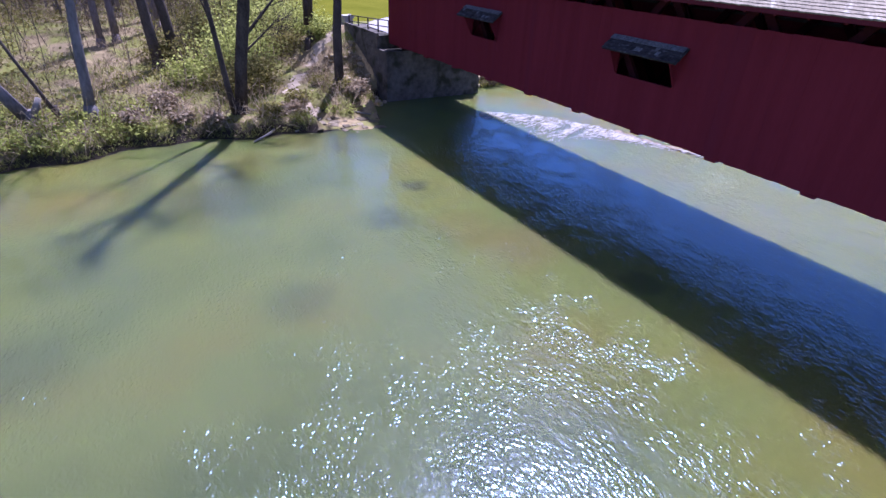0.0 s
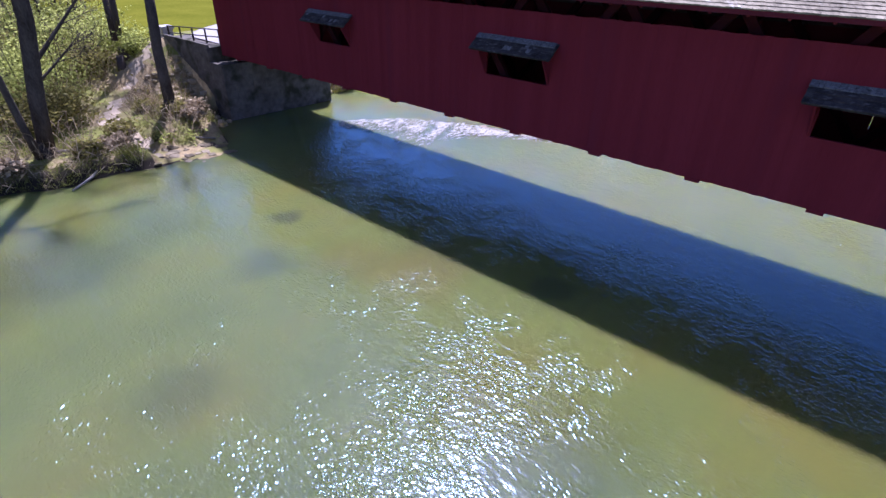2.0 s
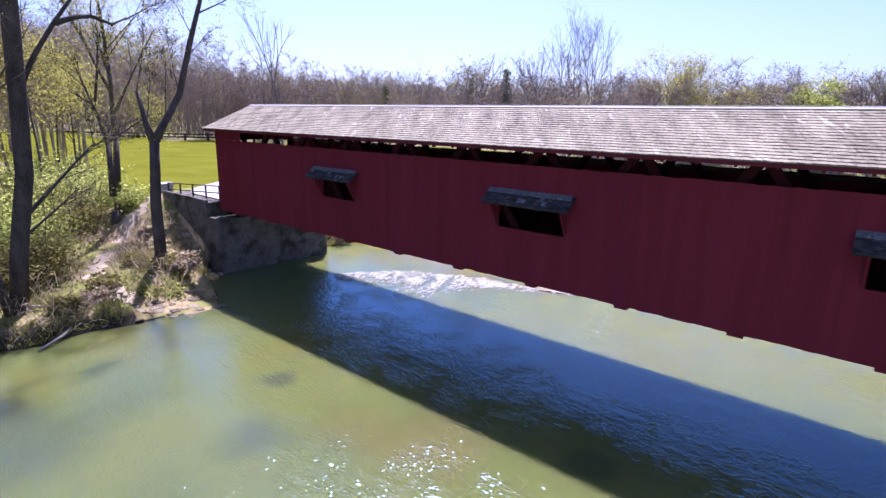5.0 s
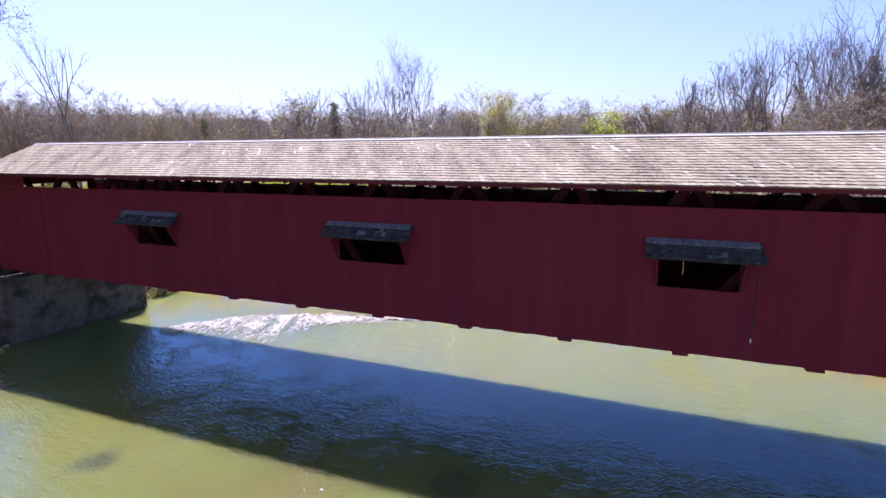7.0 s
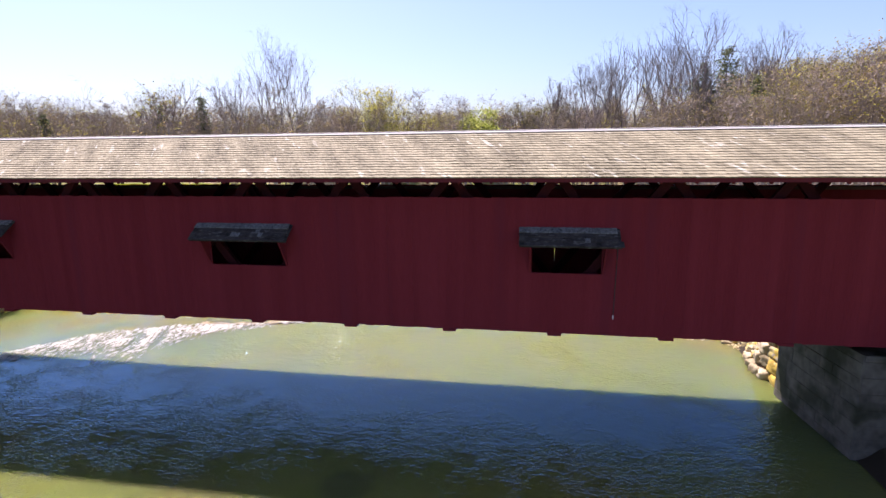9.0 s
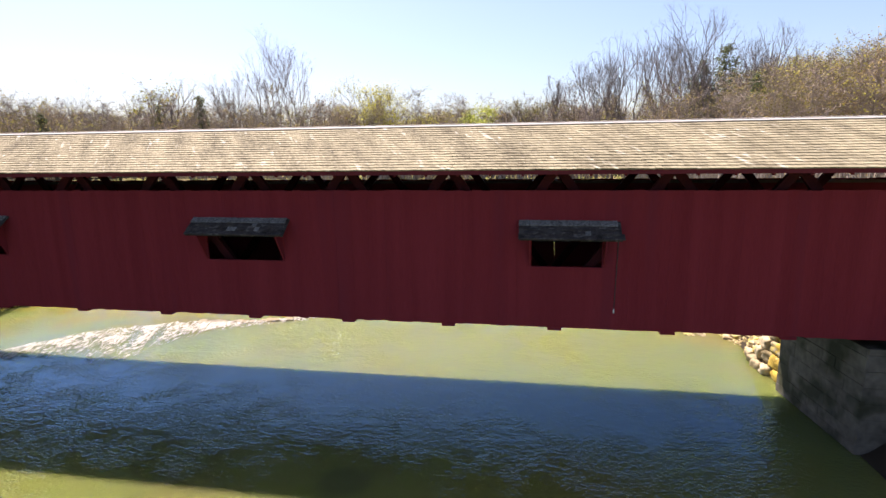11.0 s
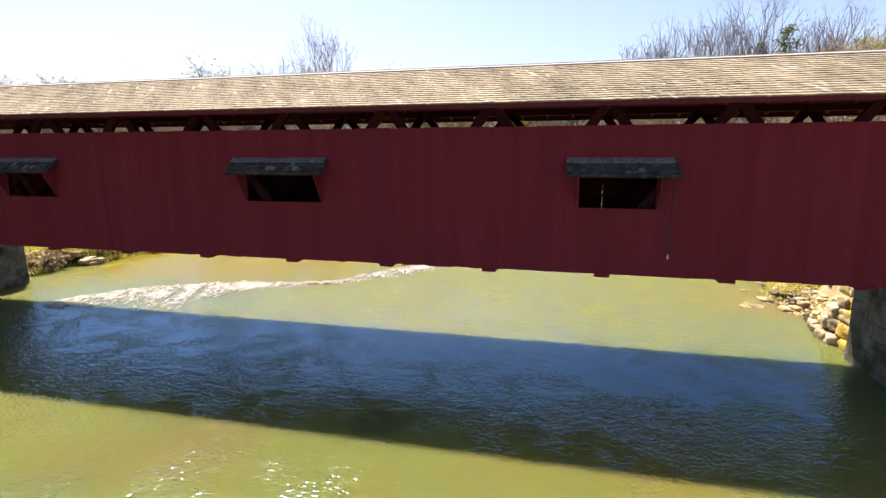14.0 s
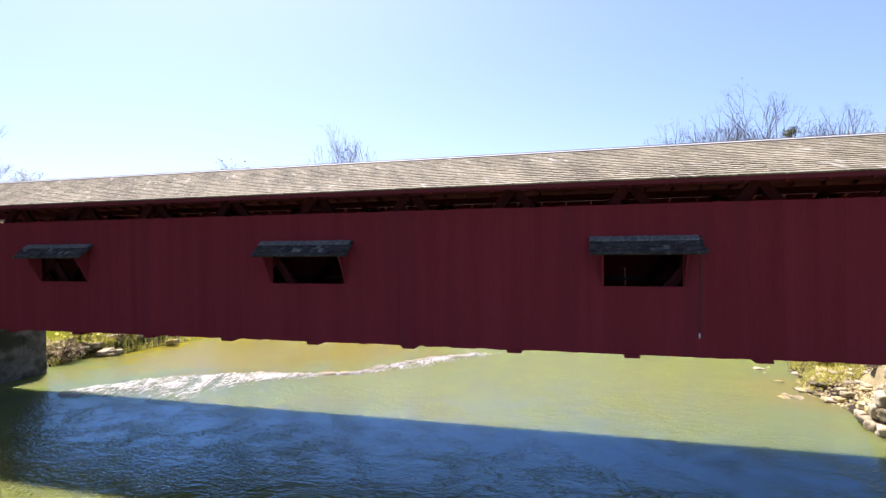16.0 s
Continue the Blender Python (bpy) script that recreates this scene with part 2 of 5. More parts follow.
    bs.inputs["Roughness"].default_value, bs.inputs["IOR"].default_value = 0.05, 1.33
    bs.inputs["Specular IOR Level"].default_value = 0.0
    # light spreads under the surface of the murky water
    bs.inputs["Subsurface Weight"].default_value, bs.inputs["Subsurface Scale"].default_value = 1.0, 1.6
    bs.inputs["Subsurface Radius"].default_value = (0.8, 1.0, 0.5)
    # ripples: a slow swell, short wind waves with crests across the flow, and fine chop
    def ripple(scale, stretch, turn, detail, distance, below):
        mp, w, bp = t.nodes.new("ShaderNodeMapping"), t.nodes.new("ShaderNodeTexNoise"), t.nodes.new("ShaderNodeBump")
        mp.inputs["Scale"].default_value, mp.inputs["Rotation"].default_value = (*stretch, 1), (0, 0, turn)
        w.inputs["Scale"].default_value, w.inputs["Detail"].default_value, w.inputs["Distortion"].default_value = scale, detail, 0.7
        bp.inputs["Distance"].default_value = distance
        t.links.new(geo.outputs["Position"], mp.inputs[0])
        t.links.new(mp.outputs[0], w.inputs[0])
        t.links.new(w.outputs[0], bp.inputs["Height"])
        if below:
            t.links.new(below.outputs[0], bp.inputs["Normal"])
        return bp

    def span(source, lo, hi, least, most):
        mr = t.nodes.new("ShaderNodeMapRange")
        mr.interpolation_type = "SMOOTHSTEP"
        for key, value in (("From Min", lo), ("From Max", hi), ("To Min", least), ("To Max", most)):
            mr.inputs[key].default_value = value
        t.links.new(source, mr.inputs[0])
        return mr.outputs[0]

    def times(a, b):
        mul = t.nodes.new("ShaderNodeMath")
        mul.operation = "MULTIPLY"
        t.links.new(a, mul.inputs[0])
        t.links.new(b, mul.inputs[1])
        return mul.outputs[0]

    def ripple_gap(source, offset):
        """Distance of a coordinate from -offset."""
        add, size = t.nodes.new("ShaderNodeMath"), t.nodes.new("ShaderNodeMath")
        add.operation, add.inputs[1].default_value, size.operation = "ADD", offset, "ABSOLUTE"
        t.links.new(source, add.inputs[0])
        t.links.new(add.outputs[0], size.inputs[0])
        return size.outputs[0]

    swell = ripple(0.8, (0.8, 1.2), 0.3, 2, SWELL, None)
    wave = ripple(2.6, (0.6, 1.35), 0.15, 2, WAVE, swell)
    chop = ripple(9.5, (0.8, 1.25), 0.45, 0, CHOP, wave)
    # broad gusts, and cat's-paws inside them
    gust, paw = t.nodes.new("ShaderNodeTexNoise"), t.nodes.new("ShaderNodeTexNoise")
    gust.inputs["Scale"].default_value, gust.inputs["Detail"].default_value = 0.22, 2
    paw.inputs["Scale"].default_value, paw.inputs["Detail"].default_value = 0.9, 3
    for node in (gust, paw):
        t.links.new(geo.outputs["Position"], node.inputs[0])
    part_y = t.nodes.new("ShaderNodeSeparateXYZ")
    t.links.new(geo.outputs["Position"], part_y.inputs[0])
    # calm lanes under the bridge, in mid-stream
    lane_up, lane_down = ripple_gap(part_y.outputs[1], -2.6), ripple_gap(part_y.outputs[1], 3.4)
    lanes = t.nodes.new("ShaderNodeMath")
    lanes.operation = "ADD"
    t.links.new(span(lane_up, 0.6, 3.0, 0.6, 0.0), lanes.inputs[0])
    t.links.new(span(lane_down, 0.6, 2.6, 0.6, 0.0), lanes.inputs[1])
    mid_stream = times(span(part_y.outputs[0], -14.0, -8.0, 0.25, 1.0), span(part_y.outputs[0], -3.0, 3.0, 1.0, 0.3))
    calm = times(lanes.outputs[0], mid_stream)
    open_water = t.nodes.new("ShaderNodeMath")
    open_water.operation, open_water.inputs[0].default_value = "SUBTRACT", 1.0
    t.links.new(calm, open_water.inputs[1])
    # a quiet pool downstream by the left bank
    pool = times(span(part_y.outputs[0], -20.0, -10.0, 0.42, 0.0), span(part_y.outputs[1], -6.5, -4.0, 1.0, 0.0))
    stir = t.nodes.new("ShaderNodeMath")
    stir.operation, stir.inputs[0].default_value = "SUBTRACT", 1.0
    t.links.new(pool, stir.inputs[1])
    rough_water = times(times(span(gust.outputs[0], 0.36, 0.62, 0.4, 1.0), open_water.outputs[0]), times(span(part_y.outputs[1], -7.0, -4.0, 1.0, 0.9), stir.outputs[0]))
    t.links.new(rough_water, wave.inputs["Strength"])
    paws = times(span(paw.outputs[0], 0.40, 0.56, 0.3, 1.0), stir.outputs[0])
    t.links.new(times(rough_water, paws), chop.inputs["Strength"])
    swell.inputs["Strength"].default_value = 0.5
    bp2 = chop
    if foam:
        uv = t.nodes.new("ShaderNodeUVMap")
        sep = t.nodes.new("ShaderNodeSeparateXYZ")
        t.links.new(uv.outputs[0], sep.inputs[0])
        f = t.nodes.new("ShaderNodeTexNoise")
        f.inputs["Scale"].default_value, f.inputs["Detail"].default_value, f.inputs["Roughness"].default_value = 6.0, 8, 0.8
        drawn = t.nodes.new("ShaderNodeMapping")
        drawn.inputs["Scale"].default_value, drawn.inputs["Rotation"].default_value = (1.5, 0.42, 1), (0, 0, 0.5)
        t.links.new(geo.outputs["Position"], drawn.inputs[0])
        t.links.new(drawn.outputs[0], f.inputs[0])
        s = t.nodes.new("ShaderNodeMath")
        s.operation = "MULTIPLY_ADD"
        s.inputs[1].default_value = 0.5
        t.links.new(sep.outputs[1], s.inputs[0])
        stark = t.nodes.new("ShaderNodeMath")
        stark.operation = "MULTIPLY_ADD"
        stark.inputs[1].default_value, stark.inputs[2].default_value = 3.2, -1.16
        t.links.new(f.outputs[0], stark.inputs[0])
        t.links.new(stark.outputs[0], s.inputs[2])
        fr = t.nodes.new("ShaderNodeValToRGB")
        fr.color_ramp.elements[0].position, fr.color_ramp.elements[1].position = 0.74, 1.25
        t.links.new(s.outputs[0], fr.inputs[0])
        bs.inputs["Subsurface Weight"].default_value, bs.inputs["Roughness"].default_value = 0.0, 0.7
        bs.inputs["Base Color"].default_value = (0.33, 0.315, 0.28, 1)
        hole, lace = t.nodes.new("ShaderNodeBsdfTransparent"), t.nodes.new("ShaderNodeMixShader")
        t.links.new(fr.outputs[0], lace.inputs[0])
        t.links.new(hole.outputs[0], lace.inputs[1])
        t.links.new(bs.outputs[0], lace.inputs[2])
        t.links.new(lace.outputs[0], t.nodes["Material Output"].inputs[0])
        return m
    t.links.new(colour, bs.inputs["Base Color"])
    # the mirror layer of the surface, coloured blue to deepen the reflected sky
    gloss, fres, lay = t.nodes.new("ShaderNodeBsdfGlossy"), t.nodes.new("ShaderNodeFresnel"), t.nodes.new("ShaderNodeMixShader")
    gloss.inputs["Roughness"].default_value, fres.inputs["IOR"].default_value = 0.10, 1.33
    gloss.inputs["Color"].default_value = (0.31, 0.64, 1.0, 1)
    for node in (gloss, fres):
        t.links.new(bp2.outputs[0], node.inputs["Normal"])
    gain = t.nodes.new("ShaderNodeMath")
    gain.operation, gain.use_clamp = "MULTIPLY", True
    gain.inputs[1].default_value = 1.75
    t.links.new(fres.outputs[0], gain.inputs[0])
    top = t.nodes.new("ShaderNodeMath")
    top.operation = "MINIMUM"
    top.inputs[1].default_value = 0.29
    t.links.new(gain.outputs[0], top.inputs[0])
    t.links.new(top.outputs[0], lay.inputs[0])
    t.links.new(bs.outputs[0], lay.inputs[1])
    # wavelets too fine to see spread part of the mirror; pinkish for the sun's glow
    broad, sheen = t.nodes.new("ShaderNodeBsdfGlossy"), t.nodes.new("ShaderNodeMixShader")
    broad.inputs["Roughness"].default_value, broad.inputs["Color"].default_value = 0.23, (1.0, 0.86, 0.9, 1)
    t.links.new(bp2.outputs[0], broad.inputs["Normal"])
    sheen.inputs[0].default_value = 0.085
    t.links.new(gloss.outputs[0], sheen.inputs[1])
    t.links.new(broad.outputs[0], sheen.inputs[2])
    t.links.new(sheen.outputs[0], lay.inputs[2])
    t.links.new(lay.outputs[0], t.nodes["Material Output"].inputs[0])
    return m


GROUND = ground_material()
MEADOW = material("bright_meadow_grass", (0.075, 0.085, 0.007), (0.135, 0.134, 0.014), 0.25, 1.0, 0.3, 5.0)
MEADOW.node_tree.nodes["Principled BSDF"].inputs["Specular IOR Level"].default_value = 0.0
WATER = water_material("river_water", False)
FOAM = water_material("broken_river_water", True)


# ---- mesh helpers ----
class M:
    """A mesh being gathered from boxes, tubes and quads."""

    def __init__(self):
        self.v, self.f, self.tips = [], [], []

    def box(self, x0, x1, y0, y1, z0, z1, m=None):
        c = [(x, y, z) for x in (x0, x1) for y in (y0, y1) for z in (z0, z1)]
        if m is not None:
            c = [tuple(m @ Vector(p)) for p in c]
        n = len(self.v)
        self.v += c
        self.f += [tuple(n + i for i in q) for q in ((0, 1, 3, 2), (4, 6, 7, 5), (0, 4, 5, 1), (2, 3, 7, 6), (0, 2, 6, 4), (1, 5, 7, 3))]
        return self

    def beam(self, a, b, w, d, up=(0, 1, 0)):
        """A squared timber from a to b, w wide and d deep along up."""
        a, b = Vector(a), Vector(b)
        along = (b - a).normalized()
        deep = Vector(up)
        side = along.cross(deep).normalized()
        deep = side.cross(along).normalized()
        n = len(self.v)
        for p in (a, b):
            for s, u in ((-1, -1), (1, -1), (1, 1), (-1, 1)):
                self.v.append(tuple(p + side * s * w / 2 + deep * u * d / 2))
        self.f += [(n, n + 3, n + 2, n + 1), (n + 4, n + 5, n + 6, n + 7)] + [(n + i, n + (i + 1) % 4, n + 4 + (i + 1) % 4, n + 4 + i) for i in range(4)]
        return self

    def tube(self, pts, radii, sides=6):
        n0 = len(self.v)
        for k, p in enumerate(pts):
            p = Vector(p)
            d = Vector(pts[min(k + 1, len(pts) - 1)]) - Vector(pts[max(k - 1, 0)])
            d = d.normalized() if d.length > 1e-6 else Vector((0, 0, 1))
            u = d.cross(Vector((0.3, 0.9, 0.1))).normalized()
            w = d.cross(u)
            for s in range(sides):
                a = 2 * math.pi * s / sides
                self.v.append(tuple(p + (u * math.cos(a) + w * math.sin(a)) * radii[k]))
        for k in range(len(pts) - 1):
            for s in range(sides):
                a, b = n0 + k * sides + s, n0 + k * sides + (s + 1) % sides
                self.f.append((a, b, b + sides, a + sides))
        self.f.append(tuple(n0 + s for s in reversed(range(sides))))
        self.f.append(tuple(n0 + (len(pts) - 1) * sides + s for s in range(sides)))
        return self

    def leaf(self, p, size, rnd):
        """A small folded leaf or clump of leaves."""
        a = Vector((rnd.uniform(-1, 1), rnd.uniform(-1, 1), rnd.uniform(-0.6, 0.6))).normalized() * size
        b = a.cross(Vector((rnd.uniform(-1, 1), rnd.uniform(-1, 1), rnd.uniform(-1, 1)))).normalized() * size * 0.55
        p = Vector(p)
        n = len(self.v)
        self.v += [tuple(p - a), tuple(p + b), tuple(p + a), tuple(p - b)]
        self.f.append((n, n + 1, n + 2, n + 3))

    def data(self, name, mat, smooth=False):
        me = bpy.data.meshes.new(name)
        me.from_pydata(self.v, [], self.f)
        me.materials.append(mat)
        if smooth:
            me.polygons.foreach_set("use_smooth", [True] * len(me.polygons))
        me.update()
        return me


ORIGIN = {}


def thing(name, at, label, category, group="", kind=""):
    ob = new(name)
    ob.location = at
    ORIGIN[ob] = Vector(at)
    return tagged(ob, label, category, group, kind)


def part(name, m, mat, parent, label="", smooth=False, kind=""):
    """Links gathered geometry, in world places, as one mesh under a thing or a part."""
    o = ORIGIN[parent]
    m.v = [(x - o.x, y - o.y, z - o.z) for x, y, z in m.v]
    ob = new(name, m.data(name, mat, smooth))
    ob.parent = parent
    ORIGIN[ob] = o
    return tagged(ob, label, "", "", kind)


def solo(name, m, mat, at, label, category, group="", kind="", smooth=False):
    """One mesh that is a thing of its own."""
    at = Vector(at)
    m.v = [(x - at.x, y - at.y, z - at.z) for x, y, z in m.v]
    ob = new(name, m.data(name, mat, smooth))
    ob.location = at
    ORIGIN[ob] = at
    return tagged(ob, label, category, group, kind)


def piece(name, mesh, at, parent, turn=None):
    """A piece on shared mesh data, at a world place, under a part."""
    ob = new(name, mesh)
    ob.parent = parent
    ob.location = Vector(at) - ORIGIN[parent]
    if turn:
        ob.rotation_euler = turn
    return ob


# ---- ground and river ----
def step(a, b, x):
    t = min(max((x - a) / (b - a), 0.0), 1.0)
    return t * t * (3 - 2 * t)


def shore_left(y):
    """The left bank's waterline."""
    x = -25.7 + 0.5 * math.sin(y * 0.55) + 0.25 * math.sin(y * 1.7 + 1)
    x += 2.0 * math.exp(-((y + 4.6) / 1.7) ** 2)
    x -= 4.6 * step(-3.4, -1.0, y)
    if y > 5:
        x += 0.14 * min(y - 5, 40) * step(5, 10, y)
    return x - 3.0 * step(-22, -40, y) + 60 * step(58, 80, y)


def shore_right(y):
    return 8.3 + 1.6 * step(10, 24, y) + 0.4 * math.sin(y * 0.7) * step(6, 9, y) + 3 * step(-2, -10, y) + 3 * step(24, 60, y) - 1.2 * math.exp(-((y - 11.3) / 1.7) ** 2)


def height(x, y):
    n = noise.noise((x * 0.12, y * 0.12, 0.3)) * 0.5 + noise.noise((x * 0.5, y * 0.5, 1.3)) * 0.15
    dl, dr = shore_left(y) - x, x - shore_right(y)
    if dl > 0:
        d = dl
        flat = 0.7 * step(0, 0.65, d) + 0.55 * step(1, 6, d) + 1.9 * step(6, 24, d)
    elif dr > 0:
        d = dr
        flat = 0.5 * step(0, 0.8, d) + 1.6 * step(0.5, 5, d) + 1.6 * step(5, 22, d)
    else:
        return -1.1 * step(0, 2.5, min(-dl, -dr)) - 0.05
    if dl > 0 and -7.2 < y < -2.6:
        flat *= 1 - 0.9 * step(-7.2, -6.2, y) * step(-2.6, -3.4, y) * step(4.0, 2.0, dl)
    z = flat + n * step(0.3, 4, d)
    # road banks at both ends of the bridge, and the level meadow
    if x < -29.4:
        edge = max(-0.75 - y, y - 6.3)
        if edge > 0:
            # earth heaped against the wing wall, rising towards the road
            heap = min(3.9, 0.3 + 0.62 * max(-30.0 - x, 0)) - (0.5 if y < 0 else 0.6) * edge
            z = max(z, heap + 0.25 * noise.noise((x * 0.9, y * 0.9, 11)) * step(0, 0.8, edge))
        else:
            z = 3.9 if x < -31 else 3.0
        meadow = step(-34, -42, x) * step(1.0, 7.0, y + 0.02 * x)
        z = z * (1 - meadow) + 3.85 * meadow
    if x > 9.5 and -1.2 <= y <= 6.3:
        z = 3.2 if x < 12 else 3.95
    elif x > 9.5:
        edge = -1.2 - y if y < 0 else y - 6.3
        z = max(z, 3.9 - edge * 0.7) if edge < 5 else z
    far = math.hypot(x + 10, y)
    hill = step(75, 200, far) * (15 + 8 * noise.noise((x * 0.006, y * 0.006, 4))) * (0.35 + 0.65 * step(-40, -160, x) + 0.4 * step(40, 140, x))
    if x < 0:
        hill *= 1 - 0.7 * step(30, 75, y)
    return z + hill


def axis(lo, hi, fine_lo, fine_hi, fine, grow):
    """Grid lines, close in the middle and wider outward."""
    out, x, s = [], fine_lo, fine
    while x < fine_hi:
        out.append(x)
        x += fine
    s = fine
    while x < hi:
        out.append(x)
        s *= grow
        x += s
    out.append(hi)
    x, s = fine_lo, fine
    left = []
    while x > lo:
        s *= grow
        x -= s
        left.append(max(x, lo))
    return left[::-1] + out


gx, gy = axis(-1500, 1500, -48, 16, 0.36, 1.17), axis(-1500, 1500, -30, 24, 0.36, 1.17)
g = M()
for y in gy:
    for x in gx:
        g.v.append((x, y, height(x, y)))
w = len(gx)
for j in range(len(gy) - 1):
    for i in range(w - 1):
        g.f.append((j * w + i, j * w + i + 1, (j + 1) * w + i + 1, (j + 1) * w + i))
PATH_LINE = [Vector(p) for p in ((-37.0, -0.4, 0), (-36.3, -1.3, 0), (-34.75, -3.9, 0), (-33.2, -5.2, 0), (-30.3, -6.9, 0), (-27.6, -6.6, 0))]


def path_gap(x, y):
    """Distance to the middle of the footpath."""
    best, p = 99.0, Vector((x, y, 0))
    for a, e in zip(PATH_LINE, PATH_LINE[1:]):
        f = min(max((p - a).dot(e - a) / (e - a).length_squared, 0), 1)
        best = min(best, (p - a.lerp(e, f)).length)
    return best


ground = solo("ground", g, GROUND, (0, 0, 0), "leaf-littered river banks and rising wooded ground with rough grass", "ground", kind="structure", smooth=True)
ground.data.materials.append(MEADOW)
ground.data.materials.append(SAND)
ground.data.materials.append(EARTH)
for p in ground.data.polygons:
    c = p.center
    if -40 < c.x < -26 and -9 < c.y < 0 and path_gap(c.x, c.y) < 0.25 + 0.6 * noise.noise((c.x, c.y, 6)):
        p.material_index = 2
    elif -36 < c.x < -26.5 and -5.2 < c.y < -0.5 and noise.noise((c.x * 0.5, c.y * 0.5, 8)) > -0.2 or -7.0 < c.y < -2.9 and -27.6 < c.x < -20 and 0.0 < c.z < 0.6:
        p.material_index = 3
    if (c.x < -33 and c.y > 3.0 - 0.02 * (c.x + 37) or c.x < -37.6 and c.y > -1.6) and c.x > -118 and c.y < min(60, 8 + (c.x + 118) * 0.897) and c.z < 6:
        p.material_index = 1

wm = M()
wm.v = [(-75, -400, 0), (60, -400, 0), (60, 300, 0), (-75, 300, 0)]
wm.f = [(0, 1, 2, 3)]
solo("water", wm, WATER, (0, 0, 0), "murky olive-green river water with small sunlit ripples", "river", kind="structure")

# broken water over a low ledge
LEDGE = [Vector(p) for p in ((-25.0, 3.0, 0.8), (-23.6, 4.9, 2.0), (-22.4, 6.6, 3.2), (-20.3, 7.8, 3.6), (-18.3, 8.6, 2.6), (-15.4, 8.95, 0.9), (-12.9, 9.9, 0.7), (-11.9, 11.4, 1.1), (-10.6, 13.3, 1.9), (-8.6, 15.0, 1.1), (-5.0, 17.0, 0.5))]


def along(pts, t):
    """A smooth curve through the points, t from 0 to 1."""
    u = t * (len(pts) - 1)
    i = min(int(u), len(pts) - 2)
    f = u - i
    p0, p1, p2, p3 = pts[max(i - 1, 0)], pts[i], pts[i + 1], pts[min(i + 2, len(pts) - 1)]
    return 0.5 * (2 * p1 + (p2 - p0) * f + (2 * p0 - 5 * p1 + 4 * p2 - p3) * f * f + (3 * p1 - p0 - 3 * p2 + p3) * f**3)


fm, uvs = M(), []
NS, NW = 240, 26
for i in range(NS + 1):
    t = i / NS
    p = along(LEDGE, t)
    d = (along(LEDGE, min(t + 0.01, 1)) - along(LEDGE, max(t - 0.01, 0))).normalized()
    side = Vector((d.y, -d.x, 0)).normalized()
    wob = 0.22 * noise.noise((t * 26, 0, 2))
    for j in range(NW + 1):
        s = j / NW
        q = Vector((p.x, p.y, 0)) + side * (s * p.z * (1.45 - 0.3 * step(0.4, 0.7, t)) - 0.12 + wob * (1 - s))
        fade = step(0.0, 0.1, s) * (1 - 0.55 * step(0.3, 1.0, s)) * step(1.0, 0.9, s) * step(0, 0.05, t) * step(1, 0.9, t)
        z = 0.012 + fade * (0.03 + 0.11 * abs(noise.noise((q.x * 2.2, q.y * 2.2, 5))))
        fm.v.append((q.x, q.y, z))
        uvs.append((t, fade * (0.92 + 0.55 * noise.noise((t * 30, s * 1.6, 7)) + 0.35 * noise.noise((q.x * 0.7, q.y * 0.7, 3)))))
for i in range(NS):
    for j in range(NW):
        a = i * (NW + 1) + j
        fm.f.append((a, a + 1, a + NW + 2, a + NW + 1))
rapids = solo("river_rapids", fm, FOAM, (0, 0, 0), "white broken water running over a low rock ledge", "rapids", kind="stuff", smooth=True)
layer = rapids.data.uv_layers.new(name="uv")
for loop in rapids.data.loops:
    layer.data[loop.index].uv = uvs[loop.vertex_index]

# the rock lip of the ledge, awash
lip, lip_rnd = M(), random.Random(19)
for i in range(58):
    t = 0.42 + 0.5 * i / 57
    p = along(LEDGE, t)
    d = (along(LEDGE, min(t + 0.01, 1)) - along(LEDGE, max(t - 0.01, 0))).normalized()
    turn = Matrix.Translation((p.x + lip_rnd.uniform(-0.1, 0.1), p.y + lip_rnd.uniform(-0.1, 0.2), 0.0)) @ Matrix.Rotation(math.atan2(d.y, d.x) + lip_rnd.uniform(-0.25, 0.25), 4, "Z") @ Matrix.Rotation(lip_rnd.uniform(-0.05, 0.05), 4, "X")
    a, b_, top = lip_rnd.uniform(0.15, 0.4), lip_rnd.uniform(0.1, 0.3), lip_rnd.uniform(-0.01, 0.07)
    ring = [(-a, -b_ * 0.6), (-a * 0.5, -b_), (a * 0.6, -b_ * 0.9), (a, -b_ * 0.2), (a * 0.8, b_ * 0.8), (-a * 0.2, b_), (-a * 0.9, b_ * 0.6)]
    n = len(lip.v)
    for k, zz in ((1.25, -0.3), (1.0, top - 0.03), (0.86, top)):
        lip.v += [tuple(turn @ Vector((x * k, y * k, zz))) for x, y in ring]
    lip.f += [tuple(n + 14 + j for j in range(7))] + [(n + r * 7 + j, n + r * 7 + (j + 1) % 7, n + r * 7 + 7 + (j + 1) % 7, n + r * 7 + 7 + j) for r in range(2) for j in range(7)]
solo("rock_ledge", lip, LEDGE_ROCK, (-13, 10, 0), "wet amber-brown rock ledge awash across the river", "rock ledge", kind="stuff")

